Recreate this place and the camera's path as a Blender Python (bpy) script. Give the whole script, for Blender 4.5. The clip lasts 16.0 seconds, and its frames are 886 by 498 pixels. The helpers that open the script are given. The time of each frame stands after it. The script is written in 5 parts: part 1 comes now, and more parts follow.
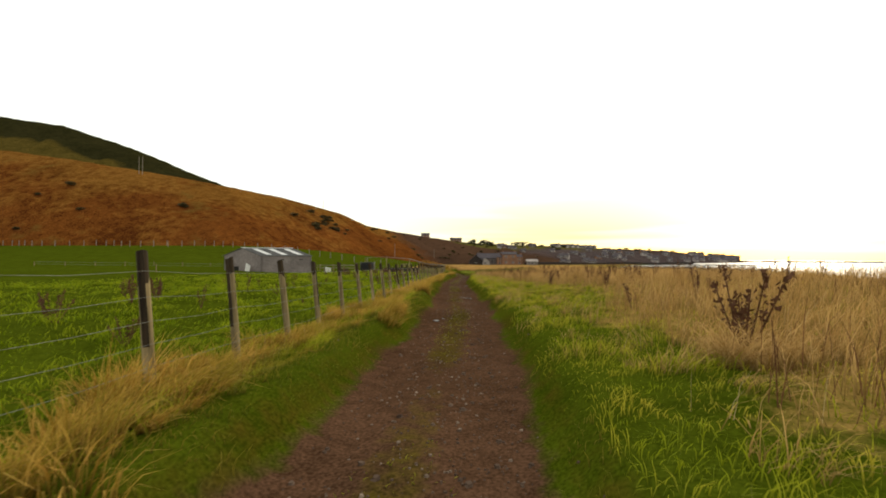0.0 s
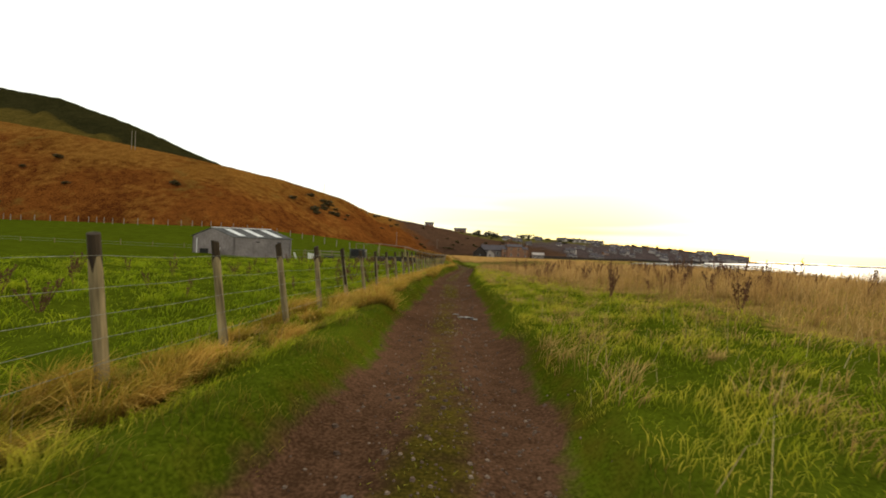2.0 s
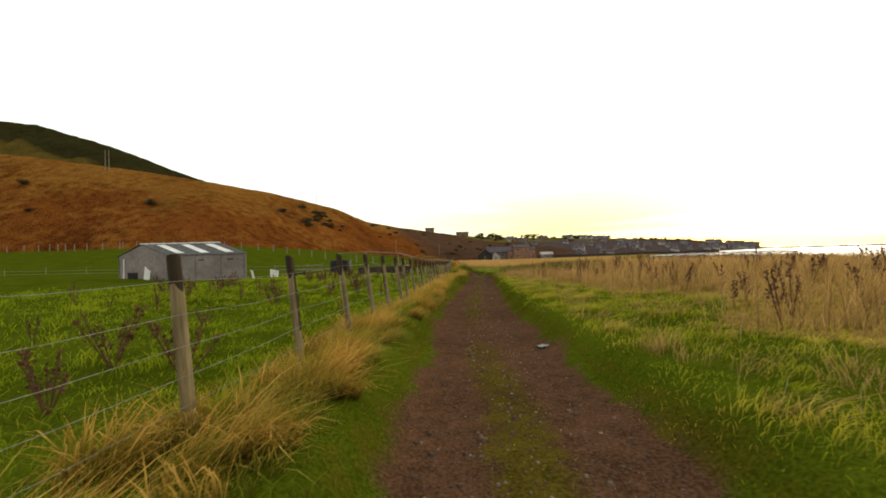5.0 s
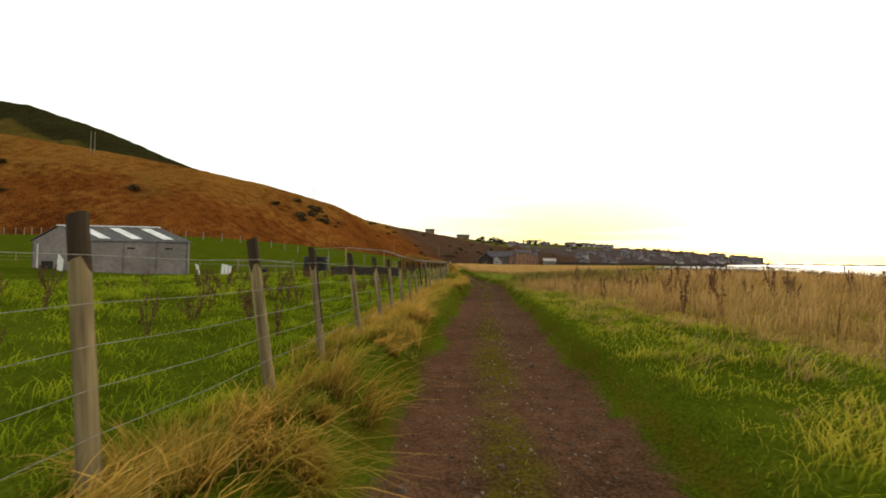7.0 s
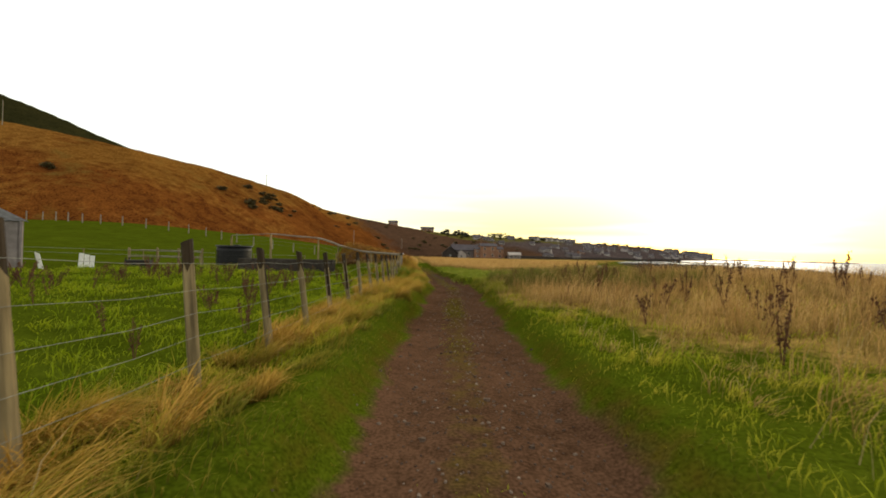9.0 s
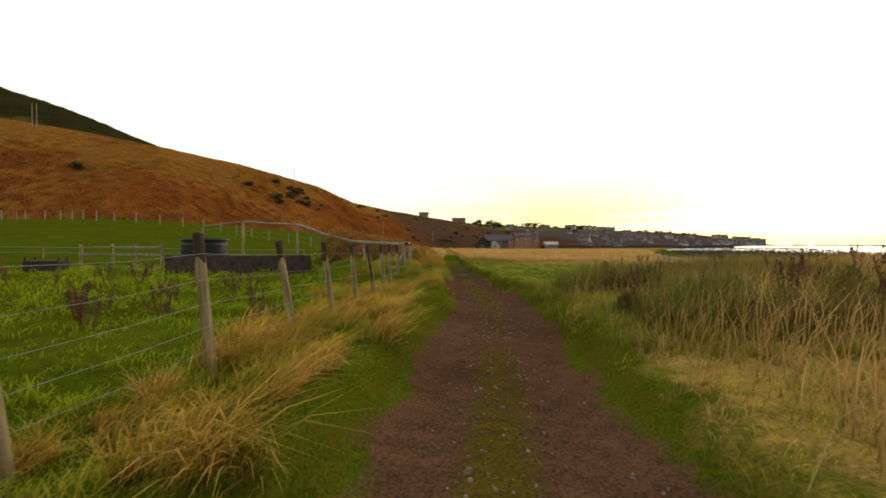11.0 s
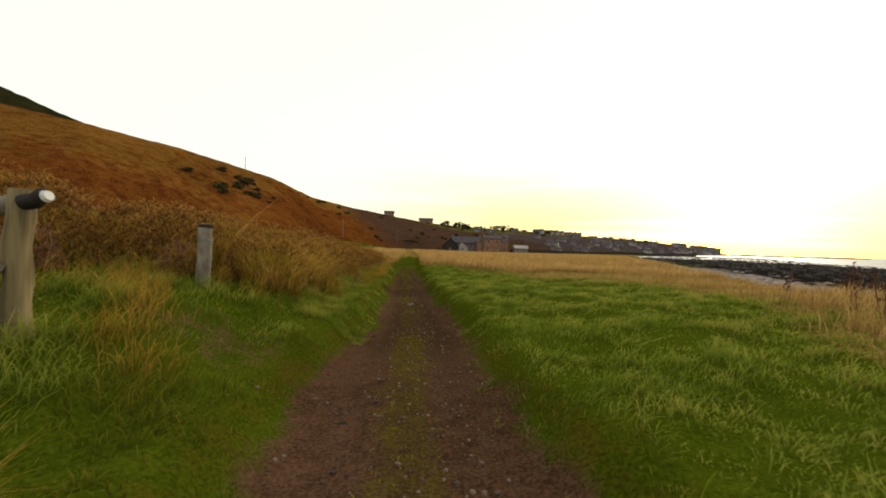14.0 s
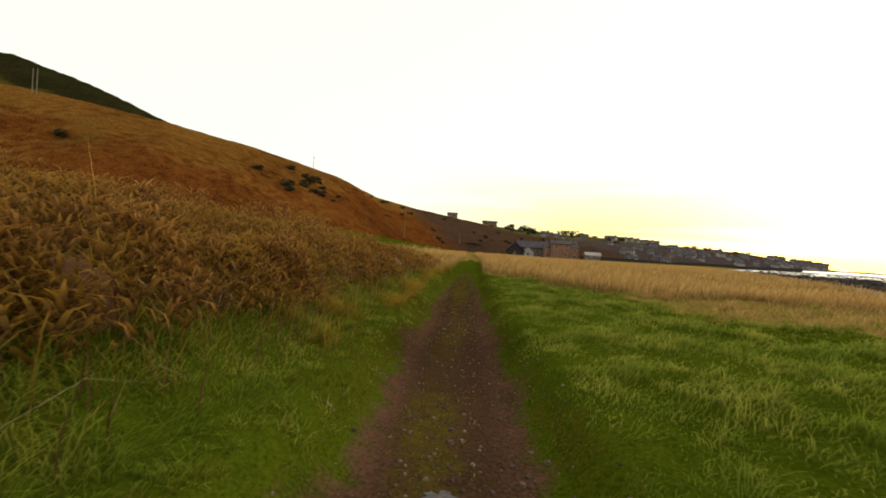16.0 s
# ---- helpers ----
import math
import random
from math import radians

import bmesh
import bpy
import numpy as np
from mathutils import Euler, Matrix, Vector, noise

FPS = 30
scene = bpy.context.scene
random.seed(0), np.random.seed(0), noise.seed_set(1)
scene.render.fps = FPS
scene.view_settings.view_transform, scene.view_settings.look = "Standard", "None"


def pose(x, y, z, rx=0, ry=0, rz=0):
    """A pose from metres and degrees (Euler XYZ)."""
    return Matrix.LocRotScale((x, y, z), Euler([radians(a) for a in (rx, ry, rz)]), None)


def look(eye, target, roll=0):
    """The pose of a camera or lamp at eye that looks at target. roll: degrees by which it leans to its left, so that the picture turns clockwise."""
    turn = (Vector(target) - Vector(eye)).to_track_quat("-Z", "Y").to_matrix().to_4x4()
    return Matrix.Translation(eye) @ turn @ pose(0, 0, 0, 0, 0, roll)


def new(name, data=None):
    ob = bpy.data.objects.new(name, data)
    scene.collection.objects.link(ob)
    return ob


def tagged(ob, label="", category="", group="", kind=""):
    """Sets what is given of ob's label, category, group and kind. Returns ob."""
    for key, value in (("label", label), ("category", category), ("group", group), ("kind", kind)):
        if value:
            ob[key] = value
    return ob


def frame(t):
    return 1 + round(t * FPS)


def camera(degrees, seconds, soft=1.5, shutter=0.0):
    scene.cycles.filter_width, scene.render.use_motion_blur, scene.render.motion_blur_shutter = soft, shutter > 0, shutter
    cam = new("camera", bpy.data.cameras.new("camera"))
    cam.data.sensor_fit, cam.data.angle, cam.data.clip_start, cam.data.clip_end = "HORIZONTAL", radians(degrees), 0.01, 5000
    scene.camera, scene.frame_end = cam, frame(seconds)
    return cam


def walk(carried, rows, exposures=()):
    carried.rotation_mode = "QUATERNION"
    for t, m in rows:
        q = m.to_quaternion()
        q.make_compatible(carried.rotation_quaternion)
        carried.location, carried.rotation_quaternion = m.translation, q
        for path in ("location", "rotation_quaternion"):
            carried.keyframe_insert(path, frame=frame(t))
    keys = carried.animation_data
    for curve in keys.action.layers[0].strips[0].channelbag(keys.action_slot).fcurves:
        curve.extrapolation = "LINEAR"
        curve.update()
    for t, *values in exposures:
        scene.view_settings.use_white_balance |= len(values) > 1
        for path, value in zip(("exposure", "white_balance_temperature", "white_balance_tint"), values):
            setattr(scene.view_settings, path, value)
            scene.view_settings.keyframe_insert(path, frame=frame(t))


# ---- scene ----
cam = camera(95.0, 16.0, soft=1.8, shutter=0.08)
EYE, FALL = 0.63, -0.018   # the track falls gently ahead
# seconds, x, y, yaw to the left, pitch up, roll
ROUTE = [
    (0.0, 0.250, 0.060, 2.76, 1.48, 0.14),
    (0.5, 0.342, 1.215, -0.48, 2.00, 2.34),
    (1.0, 0.341, 2.550, 4.03, 0.16, 2.29),
    (1.5, 0.280, 3.925, 5.71, 2.37, -0.10),
    (2.0, 0.320, 5.265, 3.32, 0.12, 2.16),
    (2.5, 0.300, 6.650, 5.24, -0.90, 3.66),
    (3.0, 0.040, 8.070, 11.05, -0.17, 2.77),
    (3.5, -0.010, 9.440, 6.40, 0.68, 1.27),
    (5.8, -0.467, 15.480, 3.58, 1.25, -1.88),
    (6.0, -0.500, 15.980, 3.48, 1.90, -1.40),
    (6.5, -0.382, 17.370, 0.94, 0.60, 1.38),
    (7.0, -0.395, 18.700, 3.67, 1.35, 0.74),
    (7.5, -0.372, 19.930, 3.63, 0.66, 1.10),
    (8.0, -0.390, 21.200, 3.02, 0.56, 0.42),
    (8.5, -0.275, 22.400, -1.94, -0.92, -0.98),
    (8.7, -0.258, 22.920, -2.40, 0.35, 0.45),
    (10.8, -0.026, 28.470, 3.51, 0.65, 0.92),
    (11.0, -0.011, 28.990, 3.24, -0.74, 0.03),
    (11.5, -0.017, 30.243, 0.40, 1.00, -2.57),
    (12.0, 0.104, 31.528, -2.79, 1.34, -1.19),
    (12.5, 0.317, 32.790, -2.55, 0.35, 1.14),
    (13.0, 0.308, 34.091, -2.82, 1.03, -0.16),
    (13.5, 0.300, 35.348, -2.89, 1.00, 0.59),
    (14.0, 0.230, 36.610, -1.40, -0.44, 1.65),
    (14.5, 0.101, 37.876, -0.98, -0.11, 1.94),
    (15.0, 0.078, 39.162, -0.19, 0.01, 2.61),
    (15.5, 0.053, 40.448, 3.54, 0.24, 2.88),
    (16.0, 0.041, 41.733, 7.44, -0.37, 3.52),
]
walk(cam, [(t, pose(x, y, EYE + FALL * y, 0, 0, yaw) @ pose(0, 0, 0, 90 + pitch, 0, 0) @ pose(0, 0, 0, 0, 0, roll)) for t, x, y, yaw, pitch, roll in ROUTE],
     ((0, 0.14), (8.5, 0.12), (11.5, 0.0), (14, -0.12), (16, -0.1)))

# ---- sky and sun ----
SUN_TURN = 38.0   # degrees to the right of straight ahead
world = bpy.data.worlds.new("overcast_evening")
scene.world = world
world.use_nodes = True
wn, wl = world.node_tree.nodes, world.node_tree.links
wn.clear()
sky = wn.new("ShaderNodeTexSky")
sky.sky_type, sky.sun_disc, sky.sun_elevation, sky.sun_rotation = "NISHITA", False, radians(9), radians(SUN_TURN)
sky_light = wn.new("ShaderNodeBackground")
sky_light.inputs["Strength"].default_value = 0.05
wl.new(sky.outputs[0], sky_light.inputs["Color"])
where = wn.new("ShaderNodeTexCoord")
parts_ = wn.new("ShaderNodeSeparateXYZ")
wl.new(where.outputs["Generated"], parts_.inputs[0])
low = wn.new("ShaderNodeMapRange")
low.interpolation_type = "SMOOTHSTEP"
for key, value in (("From Min", 0.27), ("From Max", 0.02), ("To Min", 0.0), ("To Max", 1.0)):
    low.inputs[key].default_value = value
wl.new(parts_.outputs["Z"], low.inputs["Value"])
facing = wn.new("ShaderNodeVectorMath")
facing.operation = "DOT_PRODUCT"
facing.inputs[1].default_value = (math.sin(radians(SUN_TURN)), math.cos(radians(SUN_TURN)), 0)
wl.new(where.outputs["Generated"], facing.inputs[0])
side = wn.new("ShaderNodeMapRange")
side.interpolation_type = "SMOOTHSTEP"
for key, value in (("From Min", 0.55), ("From Max", 0.98), ("To Min", 0.08), ("To Max", 1.0)):
    side.inputs[key].default_value = value
wl.new(facing.outputs["Value"], side.inputs["Value"])
both = wn.new("ShaderNodeMath")
both.operation = "MULTIPLY"
wl.new(low.outputs[0], both.inputs[0])
wl.new(side.outputs[0], both.inputs[1])
clouds = wn.new("ShaderNodeTexNoise")
clouds.inputs["Scale"].default_value, clouds.inputs["Detail"].default_value = 2.2, 3.0
stretch = wn.new("ShaderNodeMapping")
stretch.inputs["Scale"].default_value = (1, 1, 5)
wl.new(where.outputs["Generated"], stretch.inputs[0])
wl.new(stretch.outputs[0], clouds.inputs["Vector"])
veil = wn.new("ShaderNodeMix")
veil.data_type = "RGBA"
veil.inputs["A"].default_value = (0.95, 0.93, 0.84, 1)
veil.inputs["B"].default_value = (1.0, 1.0, 0.83, 1)
wl.new(clouds.outputs["Fac"], veil.inputs["Factor"])
glow = wn.new("ShaderNodeMix")
glow.data_type = "RGBA"
glow.inputs["B"].default_value = (0.92, 0.76, 0.13, 1)
streaks = wn.new("ShaderNodeTexNoise")
streaks.inputs["Scale"].default_value, streaks.inputs["Detail"].default_value = 1.6, 2.0
flat_ = wn.new("ShaderNodeMapping")
flat_.inputs["Scale"].default_value = (1, 1, 16)
wl.new(where.outputs["Generated"], flat_.inputs[0])
wl.new(flat_.outputs[0], streaks.inputs["Vector"])
gaps = wn.new("ShaderNodeMapRange")
for key, value in (("From Min", 0.52), ("From Max", 0.66), ("To Min", 1.0), ("To Max", 0.55)):
    gaps.inputs[key].default_value = value
wl.new(streaks.outputs["Fac"], gaps.inputs["Value"])
broken = wn.new("ShaderNodeMath")
broken.operation = "MULTIPLY"
wl.new(both.outputs[0], broken.inputs[0])
wl.new(gaps.outputs[0], broken.inputs[1])
wl.new(broken.outputs[0], glow.inputs["Factor"])
wl.new(veil.outputs["Result"], glow.inputs["A"])
cloud_light = wn.new("ShaderNodeBackground")
cloud_light.inputs["Strength"].default_value = 1.06
wl.new(glow.outputs["Result"], cloud_light.inputs["Color"])
total = wn.new("ShaderNodeAddShader")
wl.new(sky_light.outputs[0], total.inputs[0])
wl.new(cloud_light.outputs[0], total.inputs[1])
out = wn.new("ShaderNodeOutputWorld")
wl.new(total.outputs[0], out.inputs["Surface"])

sun = new("sun", bpy.data.lights.new("sun", "SUN"))
sun.data.energy, sun.data.angle, sun.data.color = 1.1, radians(12), (1.0, 0.86, 0.62)
sun.matrix_world = look((0, 0, 30), (-math.sin(radians(SUN_TURN)) * 100, -math.cos(radians(SUN_TURN)) * 100, 30 - 26))



# ---- materials ----
def paint(name, dark, light, scale=4.0, rough=0.9, bump=0.3, metal=0.0, third=None, big=0.35, island=False, spec=0.2, coords="Object", squash=(1, 1, 1)):
    """A surface of two or three colours, mixed at two scales, with fine relief."""
    m = bpy.data.materials.new(name)
    m.use_nodes = True
    n, l = m.node_tree.nodes, m.node_tree.links
    b = n["Principled BSDF"]
    b.inputs["Roughness"].default_value, b.inputs["Metallic"].default_value, b.inputs["Specular IOR Level"].default_value = rough, metal, spec
    at = n.new("ShaderNodeTexCoord")
    if coords == "World":
        at = n.new("ShaderNodeNewGeometry")
    sq = n.new("ShaderNodeMapping")
    sq.inputs["Scale"].default_value = squash
    l.new(at.outputs["Position" if coords == "World" else "Object"], sq.inputs[0])
    fine, wide = n.new("ShaderNodeTexNoise"), n.new("ShaderNodeTexNoise")
    fine.inputs["Scale"].default_value, fine.inputs["Detail"].default_value = scale, 6
    wide.inputs["Scale"].default_value, wide.inputs["Detail"].default_value = scale * 0.13, 3
    l.new(sq.outputs[0], fine.inputs["Vector"])
    l.new(sq.outputs[0], wide.inputs["Vector"])
    f1, f2 = n.new("ShaderNodeMapRange"), n.new("ShaderNodeMapRange")
    for f, a, z in ((f1, 0.32, 0.68), (f2, 0.38, 0.62)):
        f.inputs["From Min"].default_value, f.inputs["From Max"].default_value = a, z
    l.new(fine.outputs["Fac"], f1.inputs["Value"])
    l.new(wide.outputs["Fac"], f2.inputs["Value"])
    c1 = n.new("ShaderNodeMix")
    c1.data_type = "RGBA"
    c1.inputs["A"].default_value, c1.inputs["B"].default_value = (*dark, 1), (*light, 1)
    if island:
        rnd = n.new("ShaderNodeNewGeometry")
        mid = n.new("ShaderNodeMix")
        mid.inputs["Factor"].default_value = 0.5
        l.new(rnd.outputs["Random Per Island"], mid.inputs["A"])
        l.new(f1.outputs[0], mid.inputs["B"])
        l.new(mid.outputs["Result"], c1.inputs["Factor"])
    else:
        l.new(f1.outputs[0], c1.inputs["Factor"])
    c2 = n.new("ShaderNodeMix")
    c2.data_type = "RGBA"
    t3 = third or tuple(v * 0.62 for v in dark)
    c2.inputs["B"].default_value = (*t3, 1)
    k = n.new("ShaderNodeMath")
    k.operation = "MULTIPLY"
    k.inputs[1].default_value = big
    l.new(f2.outputs[0], k.inputs[0])
    l.new(k.outputs[0], c2.inputs["Factor"])
    l.new(c1.outputs["Result"], c2.inputs["A"])
    l.new(c2.outputs["Result"], b.inputs["Base Color"])
    if bump:
        bp = n.new("ShaderNodeBump")
        bp.inputs["Strength"].default_value, bp.inputs["Distance"].default_value = bump, 0.4 / scale
        l.new(fine.outputs["Fac"], bp.inputs["Height"])
        l.new(bp.outputs[0], b.inputs["Normal"])
    return m


def blade_paint(name, root, low_, high, dry, patch=1.2):
    """Grass: colour from root to tip, each blade its own, in patches. The dark root also paints in shade between
    blades.
    """
    m = bpy.data.materials.new(name)
    m.use_nodes = True
    n, l = m.node_tree.nodes, m.node_tree.links
    b = n["Principled BSDF"]
    b.inputs["Roughness"].default_value, b.inputs["Specular IOR Level"].default_value = 0.7, 0.1
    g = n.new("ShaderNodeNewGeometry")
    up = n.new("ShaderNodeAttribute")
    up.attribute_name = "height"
    noise_ = n.new("ShaderNodeTexNoise")
    noise_.inputs["Scale"].default_value, noise_.inputs["Detail"].default_value = patch, 2
    l.new(g.outputs["Position"], noise_.inputs["Vector"])
    c1 = n.new("ShaderNodeMix")
    c1.data_type = "RGBA"
    c1.inputs["A"].default_value, c1.inputs["B"].default_value = (*low_, 1), (*high, 1)
    l.new(g.outputs["Random Per Island"], c1.inputs["Factor"])
    pw = n.new("ShaderNodeMapRange")
    pw.inputs["From Min"].default_value, pw.inputs["From Max"].default_value = 0.42, 0.62
    l.new(noise_.outputs["Fac"], pw.inputs["Value"])
    c2 = n.new("ShaderNodeMix")
    c2.data_type = "RGBA"
    c2.inputs["B"].default_value = (*dry, 1)
    l.new(pw.outputs[0], c2.inputs["Factor"])
    l.new(c1.outputs["Result"], c2.inputs["A"])
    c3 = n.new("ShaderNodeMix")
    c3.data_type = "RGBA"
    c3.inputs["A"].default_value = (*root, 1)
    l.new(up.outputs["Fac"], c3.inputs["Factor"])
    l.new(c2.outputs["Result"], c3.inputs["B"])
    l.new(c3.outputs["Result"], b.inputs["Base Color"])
    thin = n.new("ShaderNodeBsdfTranslucent")
    l.new(c3.outputs["Result"], thin.inputs["Color"])
    mixed = n.new("ShaderNodeMixShader")
    mixed.inputs["Fac"].default_value = 0.45
    l.new(b.outputs[0], mixed.inputs[1])
    l.new(thin.outputs[0], mixed.inputs[2])
    l.new(mixed.outputs[0], n["Material Output"].inputs["Surface"])
    return m


def zone_paint(name, base, zones, scale, bump=0.5, rough=0.95):
    """Ground: pairs of colours, one pair for each named zone of the mesh, laid over the base pair."""
    m = bpy.data.materials.new(name)
    m.use_nodes = True
    n, l = m.node_tree.nodes, m.node_tree.links
    b = n["Principled BSDF"]
    b.inputs["Roughness"].default_value, b.inputs["Specular IOR Level"].default_value = rough, 0.05
    g = n.new("ShaderNodeNewGeometry")
    fine, wide = n.new("ShaderNodeTexNoise"), n.new("ShaderNodeTexNoise")
    fine.inputs["Scale"].default_value, fine.inputs["Detail"].default_value = scale, 8
    wide.inputs["Scale"].default_value, wide.inputs["Detail"].default_value = scale * 0.09, 5
    l.new(g.outputs["Position"], fine.inputs["Vector"])
    l.new(g.outputs["Position"], wide.inputs["Vector"])
    mixf = n.new("ShaderNodeMix")
    mixf.inputs["Factor"].default_value = 0.5
    l.new(fine.outputs["Fac"], mixf.inputs["A"])
    l.new(wide.outputs["Fac"], mixf.inputs["B"])
    fac = n.new("ShaderNodeMapRange")
    fac.inputs["From Min"].default_value, fac.inputs["From Max"].default_value = 0.4, 0.6
    l.new(mixf.outputs["Result"], fac.inputs["Value"])

    def pair(a, z):
        c = n.new("ShaderNodeMix")
        c.data_type = "RGBA"
        c.inputs["A"].default_value, c.inputs["B"].default_value = (*a, 1), (*z, 1)
        l.new(fac.outputs[0], c.inputs["Factor"])
        return c.outputs["Result"]
    now = pair(*base)
    for zone, a, z in zones:
        at = n.new("ShaderNodeAttribute")
        at.attribute_name = zone
        ragged = n.new("ShaderNodeMath")
        ragged.operation = "MULTIPLY_ADD"
        ragged.inputs[1].default_value = 0.8
        l.new(fine.outputs["Fac"], ragged.inputs[0])
        l.new(at.outputs["Fac"], ragged.inputs[2])
        cut = n.new("ShaderNodeMapRange")
        cut.inputs["From Min"].default_value, cut.inputs["From Max"].default_value = 0.72, 1.08
        l.new(ragged.outputs[0], cut.inputs["Value"])
        c = n.new("ShaderNodeMix")
        c.data_type = "RGBA"
        l.new(cut.outputs[0], c.inputs["Factor"])
        l.new(now, c.inputs["A"])
        l.new(pair(a, z), c.inputs["B"])
        now = c.outputs["Result"]
    l.new(now, b.inputs["Base Color"])
    bp = n.new("ShaderNodeBump")
    bp.inputs["Strength"].default_value, bp.inputs["Distance"].default_value = bump, 0.25 / scale
    tiny = n.new("ShaderNodeTexNoise")
    tiny.inputs["Scale"].default_value, tiny.inputs["Detail"].default_value = scale * 7, 4
    l.new(g.outputs["Position"], tiny.inputs["Vector"])
    rough_sum = n.new("ShaderNodeMath")
    rough_sum.operation = "MULTIPLY_ADD"
    rough_sum.inputs[1].default_value = 0.35
    l.new(tiny.outputs["Fac"], rough_sum.inputs[0])
    l.new(fine.outputs["Fac"], rough_sum.inputs[2])
    l.new(rough_sum.outputs[0], bp.inputs["Height"])
    l.new(bp.outputs[0], b.inputs["Normal"])
    l.new(tiny.outputs["Fac"], mixf.inputs["A"])
    third_ = n.new("ShaderNodeMix")
    third_.inputs["Factor"].default_value = 0.5
    l.new(fine.outputs["Fac"], third_.inputs["A"])
    l.new(wide.outputs["Fac"], third_.inputs["B"])
    l.new(third_.outputs["Result"], mixf.inputs["B"])
    n["Principled BSDF"].inputs["Specular IOR Level"].default_value = 0.0
    return m


GREEN_A, GREEN_B = (0.028, 0.039, 0.002), (0.066, 0.083, 0.005)
TAN_A, TAN_B = (0.11, 0.080, 0.016), (0.29, 0.18, 0.050)
ground_mat = zone_paint("turf", (GREEN_A, GREEN_B), [
    ("tan", TAN_A, TAN_B),
    ("track", (0.037, 0.019, 0.010), (0.104, 0.053, 0.030)),
    ("damp", (0.020, 0.011, 0.005), (0.056, 0.031, 0.015)),
    ("moss", (0.026, 0.022, 0.002), (0.070, 0.056, 0.006)),
    ("strip", (0.030, 0.024, 0.004), (0.085, 0.060, 0.010)),
    ("pebble", (0.13, 0.10, 0.085), (0.30, 0.25, 0.22)),
    ("rock", (0.006, 0.005, 0.005), (0.022, 0.017, 0.014)),
], 9.0)
hill_mat = zone_paint("bracken", ((0.040, 0.011, 0.0035), (0.172, 0.058, 0.012)), [
    ("gold", (0.088, 0.035, 0.007), (0.215, 0.098, 0.020)),
    ("olive", (0.040, 0.026, 0.006), (0.110, 0.066, 0.015)),
    ("dull", (0.036, 0.020, 0.013), (0.085, 0.045, 0.026)),
    ("grass", (0.055, 0.050, 0.012), (0.115, 0.095, 0.024)),
    ("slate", (0.035, 0.026, 0.026), (0.085, 0.062, 0.058)),
], 0.55, bump=0.8)
far_mat = zone_paint("moor", ((0.036, 0.028, 0.006), (0.090, 0.062, 0.014)), [("wood", (0.012, 0.012, 0.004), (0.030, 0.026, 0.009))], 0.35, bump=0.6)
# first colour is the root: the plant's own, darkened for shade low among blades
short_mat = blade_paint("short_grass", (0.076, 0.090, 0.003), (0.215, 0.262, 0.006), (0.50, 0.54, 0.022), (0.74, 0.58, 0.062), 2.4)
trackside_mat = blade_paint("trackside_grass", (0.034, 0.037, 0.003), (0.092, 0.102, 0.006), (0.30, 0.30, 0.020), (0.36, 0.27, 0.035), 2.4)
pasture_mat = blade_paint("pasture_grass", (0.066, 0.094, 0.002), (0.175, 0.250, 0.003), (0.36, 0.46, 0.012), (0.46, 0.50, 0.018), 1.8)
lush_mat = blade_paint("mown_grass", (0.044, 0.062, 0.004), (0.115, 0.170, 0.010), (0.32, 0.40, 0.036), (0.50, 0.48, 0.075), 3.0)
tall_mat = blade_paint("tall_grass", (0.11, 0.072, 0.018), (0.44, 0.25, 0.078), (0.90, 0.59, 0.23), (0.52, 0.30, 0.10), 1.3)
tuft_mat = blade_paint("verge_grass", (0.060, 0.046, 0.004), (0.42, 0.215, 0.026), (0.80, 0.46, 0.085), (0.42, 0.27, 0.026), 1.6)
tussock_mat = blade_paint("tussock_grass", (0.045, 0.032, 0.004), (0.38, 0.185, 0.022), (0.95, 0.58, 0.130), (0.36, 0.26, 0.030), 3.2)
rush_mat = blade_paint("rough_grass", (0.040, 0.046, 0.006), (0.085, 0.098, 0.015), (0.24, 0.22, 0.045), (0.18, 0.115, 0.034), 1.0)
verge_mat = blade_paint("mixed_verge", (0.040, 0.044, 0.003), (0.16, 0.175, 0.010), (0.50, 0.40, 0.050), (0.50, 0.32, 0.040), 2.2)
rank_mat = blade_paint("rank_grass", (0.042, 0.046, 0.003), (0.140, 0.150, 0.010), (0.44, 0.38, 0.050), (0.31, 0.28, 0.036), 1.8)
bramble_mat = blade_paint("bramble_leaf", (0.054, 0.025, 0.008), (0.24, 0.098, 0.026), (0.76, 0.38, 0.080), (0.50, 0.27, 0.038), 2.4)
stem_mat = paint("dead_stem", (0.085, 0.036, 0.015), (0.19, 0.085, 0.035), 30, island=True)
pale_stem_mat = paint("pale_stem", (0.30, 0.20, 0.08), (0.55, 0.42, 0.22), 30, island=True)
gorse_mat = paint("gorse", (0.032, 0.026, 0.008), (0.095, 0.066, 0.018), 3, island=True)
post_mat = paint("weathered_wood", (0.085, 0.062, 0.030), (0.36, 0.27, 0.135), 26, squash=(1, 1, 0.10), third=(0.060, 0.044, 0.022), big=0.55)
post_head_mat = paint("damp_post_head", (0.014, 0.009, 0.005), (0.052, 0.034, 0.018), 26, squash=(1, 1, 0.10))
rail_mat = paint("grey_rail", (0.14, 0.115, 0.085), (0.28, 0.24, 0.19), 20, squash=(0.15, 1, 1))
wire_mat = paint("galvanised_wire", (0.13, 0.13, 0.11), (0.28, 0.28, 0.24), 40, rough=0.5, metal=0.5, bump=0)
stone_mat = paint("stone", (0.045, 0.028, 0.020), (0.150, 0.102, 0.074), 14, island=True, spec=0.04)
block_mat = paint("grey_block", (0.165, 0.138, 0.130), (0.245, 0.205, 0.194), 5, big=0.4)
